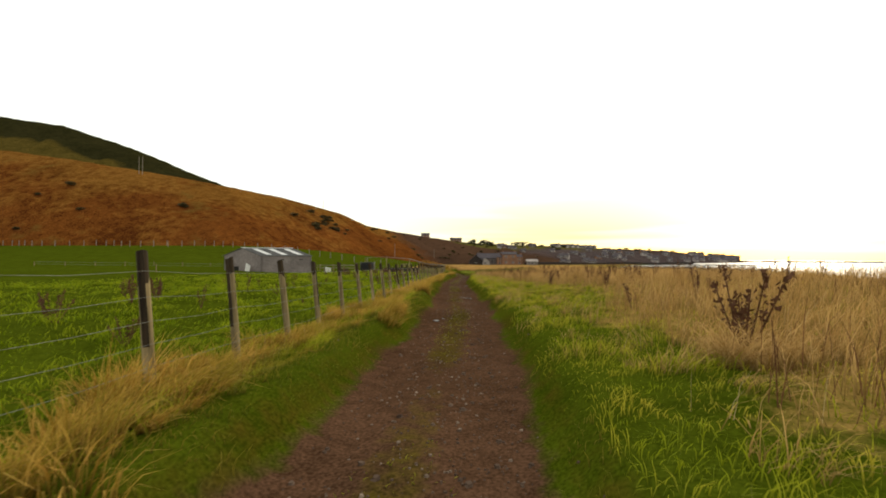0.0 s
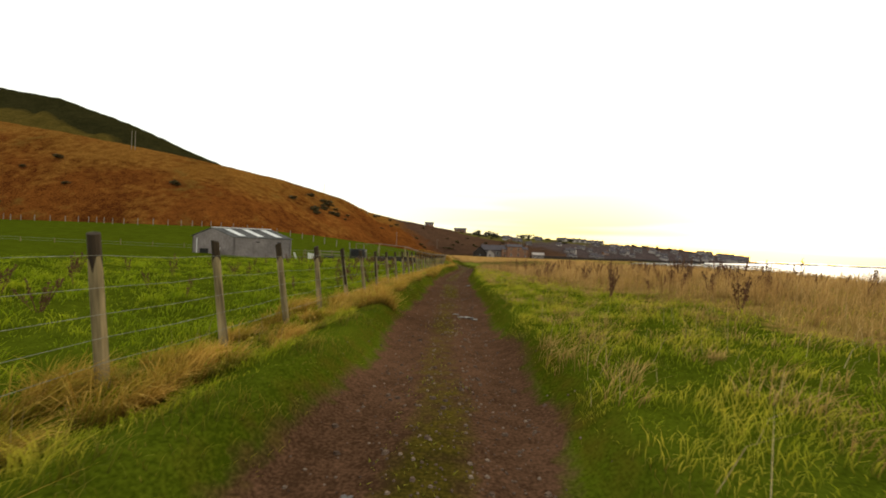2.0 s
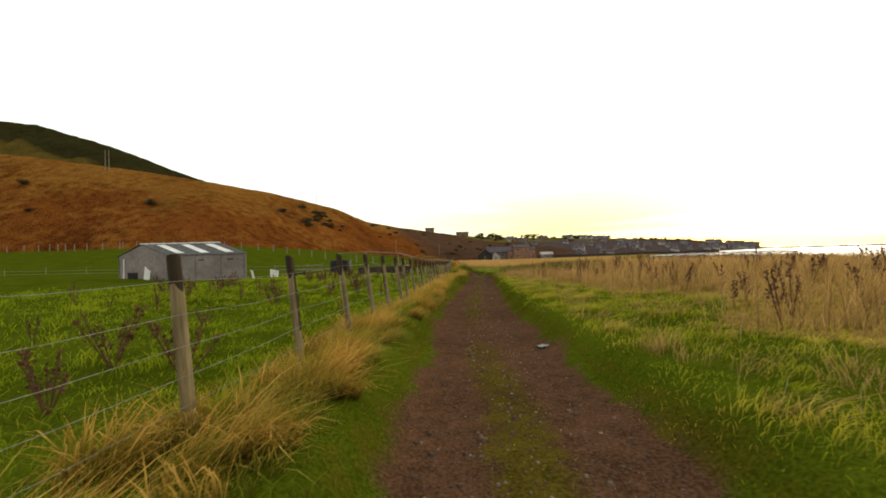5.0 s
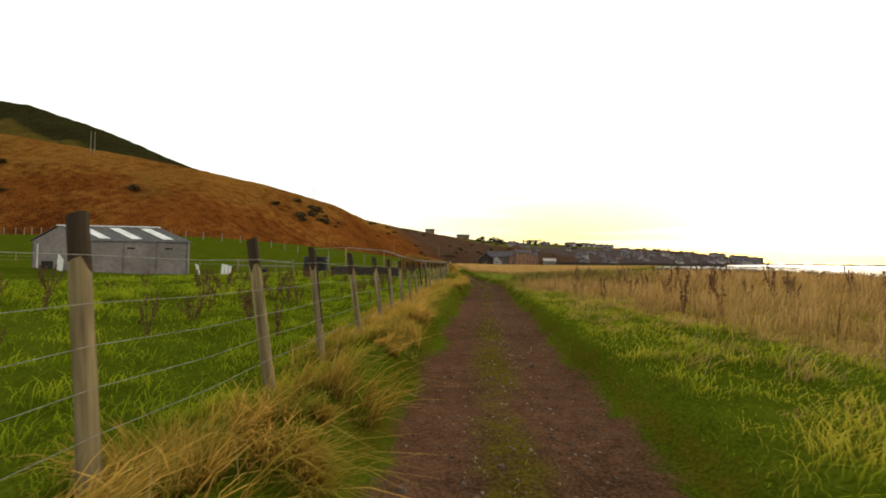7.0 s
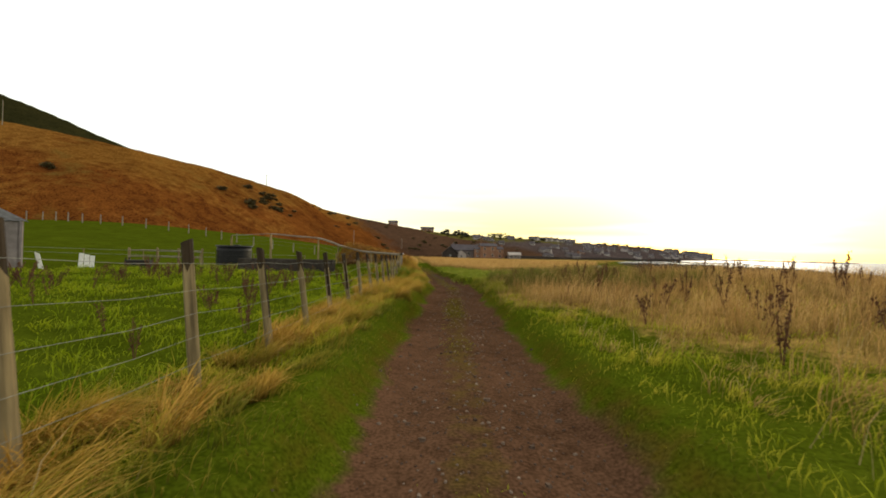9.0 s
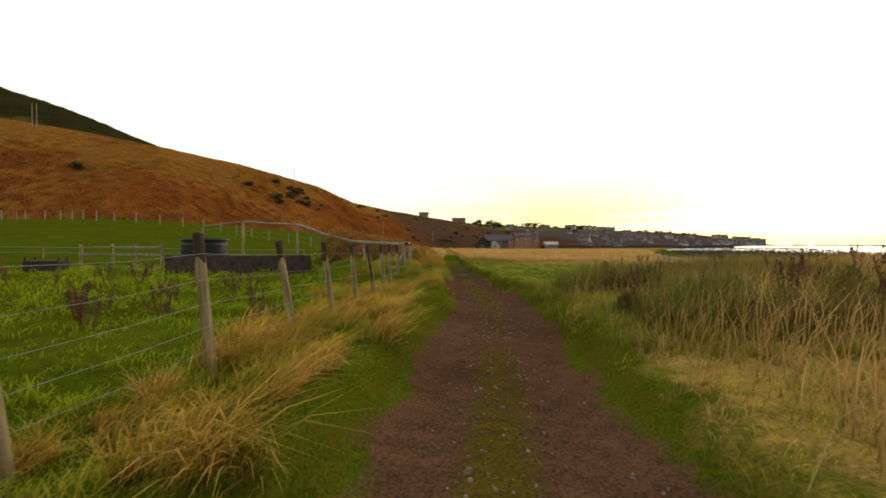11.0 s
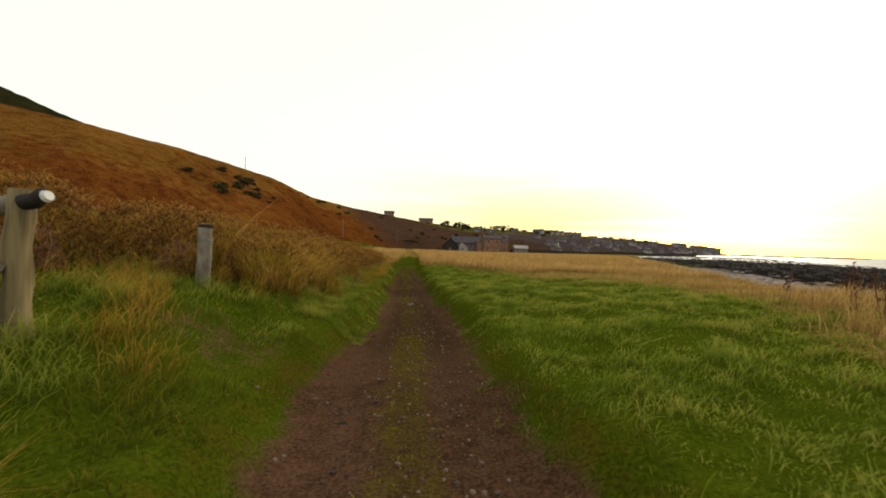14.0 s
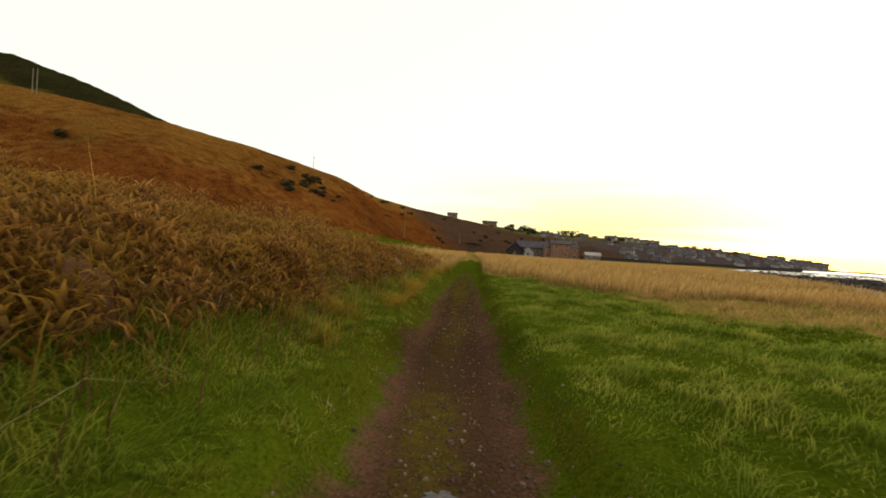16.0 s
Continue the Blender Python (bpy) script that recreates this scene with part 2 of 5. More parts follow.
sheet_mat = paint("roof_sheet", (0.045, 0.042, 0.042), (0.10, 0.095, 0.092), 6, rough=0.6)
skylight_mat = paint("skylight_sheet", (0.55, 0.54, 0.53), (0.75, 0.74, 0.73), 6, rough=0.5)
dark_mat = paint("dark_opening", (0.012, 0.011, 0.010), (0.03, 0.026, 0.022), 5)
black_mat = paint("black_plastic", (0.006, 0.006, 0.007), (0.018, 0.017, 0.018), 8, rough=0.5)
concrete_mat = paint("wet_concrete", (0.022, 0.017, 0.014), (0.058, 0.047, 0.038), 9)
white_mat = paint("white_board", (0.62, 0.60, 0.57), (0.82, 0.80, 0.77), 12)
brick_mat = paint("red_sandstone", (0.17, 0.085, 0.055), (0.28, 0.15, 0.09), 3)
render_mat = paint("grey_render", (0.13, 0.105, 0.10), (0.23, 0.19, 0.18), 2)
cream_mat = paint("cream_render", (0.28, 0.24, 0.22), (0.42, 0.37, 0.34), 2)
slate_mat = paint("slate_roof", (0.045, 0.036, 0.042), (0.095, 0.08, 0.088), 3, rough=0.8)
wood_dark_mat = paint("dark_timber", (0.022, 0.017, 0.016), (0.05, 0.04, 0.036), 3)
band_mat = paint("pale_post", (0.13, 0.105, 0.080), (0.34, 0.29, 0.23), 26, squash=(1, 1, 0.35), third=(0.06, 0.046, 0.032), big=0.7)
leaf_mat = paint("dark_foliage", (0.018, 0.02, 0.010), (0.05, 0.045, 0.02), 3, island=True)


def water_paint(name, tint, rough, scale, bump):
    m = bpy.data.materials.new(name)
    m.use_nodes = True
    n, l = m.node_tree.nodes, m.node_tree.links
    b = n["Principled BSDF"]
    b.inputs["Base Color"].default_value, b.inputs["Roughness"].default_value = (*tint, 1), rough
    g = n.new("ShaderNodeNewGeometry")
    wave = n.new("ShaderNodeTexNoise")
    wave.inputs["Scale"].default_value, wave.inputs["Detail"].default_value = scale, 4
    l.new(g.outputs["Position"], wave.inputs["Vector"])
    bp = n.new("ShaderNodeBump")
    bp.inputs["Strength"].default_value, bp.inputs["Distance"].default_value = bump, 0.3 / scale
    l.new(wave.outputs["Fac"], bp.inputs["Height"])
    l.new(bp.outputs[0], b.inputs["Normal"])
    return m


sea_mat = water_paint("sea_water", (0.34, 0.33, 0.34), 0.5, 0.4, 0.5)
puddle_mat = water_paint("puddle_water", (0.05, 0.04, 0.036), 0.35, 40, 0.6)
puddle_mat.node_tree.nodes["Principled BSDF"].inputs["Specular IOR Level"].default_value = 0.3
glass_mat = water_paint("window_glass", (0.02, 0.022, 0.025), 0.1, 1, 0)


# ---- shaping helpers ----
def mesh_of(name, verts, faces, mat, floats=None, smooth=False):
    me = bpy.data.meshes.new(name)
    me.from_pydata(verts, [], faces)
    me.materials.append(mat)
    for key, values in (floats or {}).items():
        a = me.attributes.new(key, "FLOAT", "POINT")
        a.data.foreach_set("value", np.asarray(values, dtype=np.float32))
    if smooth:
        me.shade_smooth()
    me.update()
    return me


def part(name, bm, mat, parent, label="", smooth=False):
    """Links a bmesh as one mesh under its thing."""
    me = bpy.data.meshes.new(name)
    bm.to_mesh(me)
    bm.free()
    me.materials.append(mat)
    if smooth:
        me.shade_smooth()
    ob = new(name, me)
    ob.parent = parent
    if label:
        ob["label"] = label
    return ob


def box(bm, x, y, z, sx, sy, sz, bevel=0.0, turn=0.0):
    """A box with its base centre at x, y, z."""
    made = bmesh.ops.create_cube(bm, size=1)["verts"]
    bmesh.ops.transform(bm, matrix=pose(x, y, z + sz / 2, 0, 0, turn) @ Matrix.Diagonal((sx, sy, sz, 1)), verts=made)
    if bevel:
        edges = list({e for v in made for e in v.link_edges})
        bmesh.ops.bevel(bm, geom=edges, offset=bevel, segments=1, affect="EDGES")
    return bm


def rod(bm, a, b, r0, r1=None, sides=8, rings=1, wobble=0.0, seed=0):
    """A tapered rod from a to b."""
    rng = random.Random(seed)
    a, b = Vector(a), Vector(b)
    r1 = r0 if r1 is None else r1
    turn = (b - a).to_track_quat("Z", "Y").to_matrix()
    loops = []
    for i in range(rings + 1):
        f = i / rings
        off = Vector((rng.uniform(-1, 1), rng.uniform(-1, 1), 0)) * wobble
        r = r0 + (r1 - r0) * f
        loops.append([bm.verts.new(a.lerp(b, f) + turn @ (Vector((math.cos(k * math.tau / sides), math.sin(k * math.tau / sides), 0)) * r * (1 + rng.uniform(-1, 1) * wobble * 3) + off)) for k in range(sides)])
    for lo, hi in zip(loops, loops[1:]):
        for k in range(sides):
            bm.faces.new((lo[k], lo[(k + 1) % sides], hi[(k + 1) % sides], hi[k]))
    bm.faces.new(loops[-1])
    bm.faces.new(loops[0][::-1])
    return bm


def empty(name, x, y, z, turn=0.0, label="", category="", group="", kind=""):
    ob = new(name)
    ob.matrix_basis = pose(x, y, z, 0, 0, turn)
    return tagged(ob, label, category, group, kind)


# ---- the lie of the land ----
TRACK_Y = [-60, 0, 1.4, 5.4, 7.4, 11, 13, 20, 22, 27, 30, 32, 34, 36, 39, 41, 43, 45, 52, 70, 120]
TRACK_X = [0.1, 0.04, 0.04, 0.18, 0.22, 0.07, 0.06, -0.16, -0.14, 0.05, 0.15, 0.22, 0.36, 0.40, 0.06, 0.08, -0.08, -0.26, -0.75, -1.6, -5]
EDGE_Y = [-80, 0, 40, 47, 52, 57, 73, 100, 150, 200, 300, 420]
EDGE_X = [12, 12, 10.5, 9.2, 11, 13, 20, 31, 54, 85, 150, 260]
SEA_Y = [-200, -60, 0, 60, 135, 190, 300, 450, 700]
SEA_X = [20, 30, 40, 60, 100, 135, 200, 300, 330]
DRY_Y = [-10, 0, 4, 7, 10, 13.2, 14.3, 17.8, 19, 22.3, 23.5, 25.5, 29, 31, 33, 34.5, 37, 38, 41, 44, 46, 48, 52]
DRY_X = [2.4, 2.3, 2.3, 2.4, 3.2, 3.3, 2.8, 1.9, 3.2, 3.3, 2.4, 1.9, 1.8, 1.35, 1.5, 1.6, 2.2, 2.3, 4.6, 6.0, 4.0, 2.4, 0.9]


def smooth(a, b, v):
    f = np.clip((np.asarray(v, dtype=float) - a) / (b - a), 0, 1)
    return f * f * (3 - 2 * f)


def waves(x, y, scale, seed):
    """Cheap smooth noise from crossing waves, about -1 to 1."""
    rng = np.random.RandomState(seed)
    total_ = 0
    for i in range(7):
        a, k, p = rng.uniform(0, math.tau), scale * (0.6 + 0.45 * i), rng.uniform(0, math.tau)
        total_ = total_ + np.sin((x * math.cos(a) + y * math.sin(a)) * k + p + 1.7 * np.sin(0.6 * k * (x * math.sin(a) - y * math.cos(a)) + 2 * p)) / (1 + 0.35 * i)
    return total_ / 3.2


def track_x(y):
    return np.interp(y, TRACK_Y, TRACK_X)


def off_track(x, y):
    return x - track_x(y)


def lie(x, y):
    """The gentle fall of the whole plain along the track."""
    return FALL * np.clip(np.asarray(y, dtype=float), -60, 46) * smooth(-36, 0, x)


def height(x, y):
    x, y = np.asarray(x, dtype=float), np.asarray(y, dtype=float)
    d = off_track(x, y)
    half = 0.56 + 0.07 * waves(x * 0 + 3, y, 1.3, 5) - 0.19 * smooth(38, 43.5, y)
    bed = 1 - smooth(half - 0.02, half + 0.30, np.abs(d))
    z = 0.035 * waves(x, y, 2.6, 1) * smooth(0.7, 1.6, np.abs(d)) + 0.030 * waves(x, y, 7.0, 91) * smooth(0.75, 1.2, np.abs(d)) * smooth(60, 48, y) + 0.05 * waves(x, y, 0.9, 2) * smooth(1.2, 3, np.abs(d))
    z = z - 0.16 * smooth(-0.85, -1.5, d) * smooth(-5.0, -2.4, x) * smooth(38.5, 36.0, y) + 0.02 * smooth(-0.6, -0.9, d) * smooth(-1.5, -1.2, x)
    # tussocky pasture
    z = z + 0.10 * np.abs(waves(x, y, 3.0, 3)) * smooth(-1.9, -3, x) * smooth(60, 30, y)
    # bank behind the fence's end and under the brambles
    z = z + 0.28 * smooth(-0.85, -1.45, d) * smooth(36.5, 39.0, y) * smooth(75, 58, y) * smooth(-3.8, -2.7, x + 2.0 * smooth(41, 44, y))
    z = z + 0.30 * np.exp(-(((x + 4.4) / 2.0) ** 2 + ((y - 40.2) / 1.3) ** 2))
    # a low swell under the dry grass, between the track and the shore
    z = z + 0.27 * smooth(2.2, 7.5, x) * smooth(44, 37, y)
    # the pasture dips to the shed and climbs to the foot of the hill
    z = z - 0.25 * smooth(-8, -14, x) * smooth(20, 32, y) * smooth(70, 50, y)
    z = z + 3.4 * smooth(40, 84, y) * smooth(-8, -46, x)
    # the plain falls gently towards the town
    z = z - 0.72 * smooth(40, 180, y) * smooth(-60, -10, x)
    z = z + lie(x, y)
    # shore
    e, s = np.interp(y, EDGE_Y, EDGE_X) + 0.8 * waves(x, y, 0.5, 8), np.interp(y, SEA_Y, SEA_X)
    shore = np.clip((x - e) / np.maximum(s - e, 5), 0, 3)
    edge_z = z - 0.32 * smooth(0, 0.05, shore)
    edge_z = edge_z + (-1.85 - edge_z) * np.clip(shore, 0, 1) - 4 * np.clip(shore - 1, 0, 1)
    rocky = 0.05 * np.abs(waves(x, y, 1.1, 9)) * smooth(0.10, 0.2, shore)
    z = np.where(x > e, edge_z + rocky, z)
    ruts = 0.02 * np.exp(-((np.abs(d) - 0.33) / 0.13) ** 2)
    return z * (1 - bed) + (-0.19 - ruts + 0.005 * waves(x, y, 9, 4) - 0.008 + lie(x, y) - 0.72 * smooth(40, 180, y)) * bed


def dryness(x, y):
    """How far the ground carries dry tan grass."""
    x, y = np.asarray(x, dtype=float), np.asarray(y, dtype=float)
    wob = 0.55 * waves(x, y, 0.8, 11) + 0.25 * waves(x, y, 2.3, 12)
    right = smooth(-0.7, 0.9, x - np.interp(y, DRY_Y, DRY_X) + 1.7 * wob)
    far = smooth(51, 54, y + 2.0 * wob + np.abs(x) * 0.05) * smooth(-11, -6, x) * smooth(0.3, 0.9, np.abs(off_track(x, y)) + 0.6 * smooth(66, 80, y))
    return np.clip(np.maximum(right * (x > 0.3), far), 0, 1)


def spaced(stops):
    """Grid lines: runs of (to, step), with steps that grow smoothly between."""
    v = [stops[0]]
    for to, a, b in stops[1:]:
        start = v[-1]
        while v[-1] < to - 1e-6:
            f = (v[-1] - start) / (to - start)
            v.append(min(to, v[-1] + a + (b - a) * f))
    return np.array(v)


def ground():
    xs = spaced([-2200, (-300, 300, 80), (-60, 40, 6), (-8, 5, 0.5), (-2.2, 0.4, 0.12), (1.4, 0.08, 0.08), (6, 0.12, 0.5), (60, 0.6, 6), (400, 8, 60), (2200, 90, 500)])
    ys = spaced([-900, (-20, 200, 4), (-1, 3, 0.3), (50, 0.16, 0.16), (80, 0.3, 1.5), (300, 2, 12), (2600, 20, 500)])
    X, Y = np.meshgrid(xs, ys)
    Z = height(X, Y)
    d = off_track(X, Y)
    e, s = np.interp(Y, EDGE_Y, EDGE_X) + 0.8 * waves(X, Y, 0.5, 8), np.interp(Y, SEA_Y, SEA_X)
    nx, ny = len(xs), len(ys)
    verts = np.stack([X.ravel(), Y.ravel(), Z.ravel()], 1)
    i = (np.arange(ny - 1)[:, None] * nx + np.arange(nx - 1)[None, :]).ravel()
    faces = np.stack([i, i + 1, i + 1 + nx, i + nx], 1)
    half = 0.60 - 0.19 * smooth(38, 43.5, Y)
    floats = {
        "track": np.maximum((1 - smooth(half - 0.20, half + 0.20, np.abs(d) + 0.10 * waves(X, Y, 3.1, 17) + 0.05 * waves(X, Y, 9.0, 19))) * smooth(62, 44, Y), 0.46 * np.exp(-((X + 0.95) / 0.6) ** 2 - ((Y - 39.0) / 0.6) ** 2)).ravel(),
        "damp": (np.maximum(0.42 * smooth(-0.1, 0.9, waves(X, Y, 2.2, 18)), 0.55 * smooth(37, 41, Y)) * (1 - smooth(half - 0.25, half + 0.05, np.abs(d))) * smooth(70, 50, Y)).ravel(),
        "moss": (smooth(half - 0.10, half + 0.05, np.abs(d)) * (1 - smooth(half + 0.08, half + 0.36, np.abs(d))) * (0.48 + 0.16 * waves(X, Y, 2.4, 23)) * smooth(80, 60, Y)).ravel(),
        "strip": ((1 - smooth(0.06, 0.30, np.abs(d + 0.04 + 0.08 * waves(X, Y, 1.1, 15)))) * (0.52 + 0.34 * waves(X, Y, 1.4, 16)) * smooth(62, 50, Y)).ravel(),
        "tan": (dryness(X, Y) * (X < e + 0.4)).ravel(),
        "pebble": (smooth(-0.3, 0.3, X - e) * smooth(76, 58, Y) * (1 - smooth(0.04, 0.16, (X - e) / np.maximum(s - e, 5)))).ravel(),
        "rock": smooth(0.04, 0.16, (X - e) / np.maximum(s - e, 5)).ravel(),
    }
    me = mesh_of("ground", verts.tolist(), faces.tolist(), ground_mat, floats, True)
    return tagged(new("ground", me), "rough coastal turf with a stony farm track", "ground", kind="structure")


ground()


def loft(name, foot, crest, back, rows, cols, mat, rough, zones, label, power=0.9, seed=20):
    """A hillside between a foot line and a crest line, with a back slope."""
    foot, crest = np.array(foot, dtype=float), np.array(crest, dtype=float)
    u = np.linspace(0, 1, cols)
    line = lambda pts: np.stack([np.interp(u, np.linspace(0, 1, len(pts)), pts[:, k]) for k in range(3)], 1)
    f, c = line(foot), line(crest)
    verts, vs, us = [], [], []
    for r in range(rows + 1):
        v = r / rows
        p = f + (c - f) * v
        prof = v ** power
        p[:, 2] = f[:, 2] + (c[:, 2] - f[:, 2]) * prof
        dep = np.hypot(p[:, 0], p[:, 1])
        amp = rough * math.sin(math.pi * v) ** 0.7 if 0 < v < 1 else 0
        p[:, 2] += amp * (waves(p[:, 0], p[:, 1], 0.16, seed) + 0.5 * waves(p[:, 0], p[:, 1], 0.5, seed + 1)) + (0.14 * rough * waves(p[:, 0], p[:, 1], 0.7, seed + 2) if v > 0.6 else 0)
        if r == 0:
            verts.append(p - np.array([0, 0, 6.0]))
            vs.append(np.full(cols, v))
            us.append(u)
        verts.append(p)
        vs.append(np.full(cols, v))
        us.append(u)
    b = c.copy()
    b[:, 0:2] += np.array(back)[None, :2]
    b[:, 2] += back[2]
    verts.append(b)
    vs.append(np.full(cols, 1.0))
    us.append(u)
    n = rows + 3
    V = np.concatenate(verts)
    i = (np.arange(n - 1)[:, None] * cols + np.arange(cols - 1)[None, :]).ravel()
    faces = np.stack([i, i + 1, i + 1 + cols, i + cols], 1)
    U, W = np.concatenate(us), np.concatenate(vs)
    me = mesh_of(name, V.tolist(), faces.tolist(), mat, {k: fn(U, W, V) for k, fn in zones.items()}, True)
    ob = tagged(new(name, me), label, "hill", kind="structure")

    def at(uu, vv):
        cc = int(round(uu * (cols - 1)))
        rr = vv * rows
        lo = min(int(rr), rows - 1)
        return Vector(verts[lo + 1][cc] + (verts[lo + 2][cc] - verts[lo + 1][cc]) * (rr - lo))
    return ob, at


HILL_FOOT = [(-300, 100, 5), (-176, 105, 4.8), (-126, 105, 4.6), (-97, 108, 4.1), (-67, 112, 3.9), (-58, 120, 3.3), (-50, 130, 2.6), (-35, 150, 0.9), (-22, 165, -0.8), (-8, 172, -1.5), (6, 176, -1.6), (30, 186, -1.7), (60, 205, -1.8), (110, 250, -1.8), (185, 320, -1.8), (235, 375, -1.8), (292, 436, -1.8)]
HILL_CREST = [(-330, 150, 56), (-250, 150, 48.5), (-178, 150, 42.8), (-152, 150, 39.2), (-116, 155, 33.6), (-95, 160, 30), (-80, 180, 28.2), (-60.5, 200, 23.4), (-51, 215, 18.6), (-37, 225, 16), (-22, 230, 13.8), (-5, 235, 11.3), (18, 245, 9.6), (52, 270, 9.9), (116, 330, 9.6), (191, 390, 9.1), (298, 460, 3.0)]
def drawn_in(points, factors):
    return [(x * f, y * f, 0.63 + (z - 0.63) * f) for (x, y, z), f in zip(points, factors)]


HILL_FOOT = drawn_in(HILL_FOOT, (0.75, 0.75, 0.75, 0.75, 0.75, 0.76, 0.79, 0.85, 0.93) + (1.0,) * 8)
HILL_CREST = drawn_in(HILL_CREST, (0.73, 0.73, 0.73, 0.73, 0.73, 0.74, 0.76, 0.79, 0.84, 0.90, 0.95) + (1.0,) * 6)
hill, on_hill = loft("hill", HILL_FOOT, HILL_CREST, (-30, 120, -10), 44, 420, hill_mat, 1.0, {
    "gold": lambda U, W, V: np.clip(0.16 + 0.46 * smooth(0.35, 0.95, W) + 0.30 * waves(V[:, 0], V[:, 1], 0.055, 31) + 0.24 * waves(V[:, 0], V[:, 1], 0.22, 33) + 0.12 * smooth(0.3, 0.45, U), 0, 0.9),
    "olive": lambda U, W, V: np.clip(0.05 + 0.42 * waves(V[:, 0], V[:, 1], 0.085, 32) + 0.3 * waves(V[:, 0], V[:, 1], 0.3, 37), 0, 0.6) * smooth(0.62, 0.4, U),
    "dull": lambda U, W, V: 0.9 * smooth(0.44, 0.62, U + 0.03 * waves(V[:, 0], V[:, 1], 0.1, 34)),
    "grass": lambda U, W, V: 0.9 * smooth(0.64, 0.70, U) * smooth(0.5, 0.75, W + 0.15 * waves(V[:, 0], V[:, 1], 0.1, 35)) * smooth(0.97, 0.8, U),
    "slate": lambda U, W, V: 0.75 * smooth(0.70, 0.78, U) * smooth(0.95, 0.7, W + 0.1 * waves(V[:, 0], V[:, 1], 0.15, 36)),
}, "bracken-covered orange-brown hillside above a green pasture")
FAR_FOOT = [(-520, 150, 30), (-360, 152, 35), (-250, 153, 36), (-178, 155, 34), (-130, 158, 30), (-100, 168, 26)]
FAR_CREST = [(-600, 260, 136), (-440, 260, 116), (-380, 260, 100), (-314, 260, 94.5), (-272, 262, 88.5), (-224, 265, 73.4), (-190, 270, 59.5), (-163, 275, 49)]
FAR_FOOT = drawn_in(FAR_FOOT, (0.75,) * 6)
FAR_CREST = drawn_in([(x, y, z * 1.03) for x, y, z in FAR_CREST], (0.60,) * 8)
far_hill, on_far = loft("far_hill", FAR_FOOT, FAR_CREST, (-60, 160, -10), 30, 200, far_mat, 2.0, {
    "wood": lambda U, W, V: 0.95 * smooth(0.50, 0.74, W + 0.10 * waves(V[:, 0], V[:, 1], 0.05, 41) + 0.25 * smooth(0.5, 0.95, U)),
}, "dark moorland hill rising behind the bracken slope", 0.95, 44)

sea_v = [(8, -600, -1.75), (4800, -600, -1.75), (4800, 4800, -1.75), (8, 4800, -1.75)]
tagged(new("sea", mesh_of("sea", sea_v, [(0, 1, 2, 3)], sea_mat)), "calm pale grey sea reaching the horizon", "sea", kind="structure")

# low rocky spit at the end of the headland
bm = bmesh.new()
for i in range(24):
    x = 300 + i * 7.5
    box(bm, x, 470 + 2 * math.sin(i), -2.2, 9, 6, 1.5 + 0.7 * math.sin(i * 2.3) ** 2 - i * 0.02, 0.3, i * 17)
me = bpy.data.meshes.new("spit")
bm.to_mesh(me)
bm.free()
me.materials.append(wood_dark_mat)
tagged(new("spit", me), "low dark rocky spit running into the sea", "rocks", kind="structure")


# ---- grass ----
def blades(name, x, y, tall, wide, lean, mat, label, seed, wind=(0.25, -0.05), base=None):
    """One mesh of many blades, each a bent, tapered strip."""
    rng = np.random.RandomState(seed)
    n = len(x)
    z = (height(x, y) if base is None else base) - 0.01
    a = rng.uniform(0, math.tau, n)
    side_ = np.stack([np.cos(a), np.sin(a), np.zeros(n)], 1) * (wide / 2)[:, None]
    b = rng.uniform(0, math.tau, n)
    out_ = np.stack([np.cos(b) * lean + wind[0] * tall, np.sin(b) * lean + wind[1] * tall, np.zeros(n)], 1)
    root = np.stack([x, y, z], 1)
    up = np.array([0, 0, 1.0])[None, :] * tall[:, None]
    mid = root + up * 0.55 + out_ * 0.30
    tip = root + up * (1 - 0.25 * np.clip(lean / np.maximum(tall, 1e-3), 0, 1))[:, None] + out_
    V = np.empty((n, 5, 3))
    V[:, 0], V[:, 1], V[:, 2], V[:, 3], V[:, 4] = root - side_, root + side_, mid + side_ * 0.75, mid - side_ * 0.75, tip
    me = bpy.data.meshes.new(name)
    me.vertices.add(n * 5)
    me.vertices.foreach_set("co", V.astype(np.float32).ravel())
    i = np.arange(n)[:, None] * 5
    loops = np.concatenate([i, i + 1, i + 2, i + 3, i + 3, i + 2, i + 4], 1).ravel()
    starts = (np.arange(n)[:, None] * 7 + np.array([0, 4])[None, :]).ravel()
    me.loops.add(n * 7)
    me.loops.foreach_set("vertex_index", loops.astype(np.int32))
    me.polygons.add(n * 2)
    me.polygons.foreach_set("loop_start", starts.astype(np.int32))
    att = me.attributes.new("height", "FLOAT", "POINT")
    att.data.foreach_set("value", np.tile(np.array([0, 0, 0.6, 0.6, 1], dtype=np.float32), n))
    me.materials.append(mat)
    me.update(calc_edges=True)
    return tagged(new(name, me), label, "grass", kind="stuff")


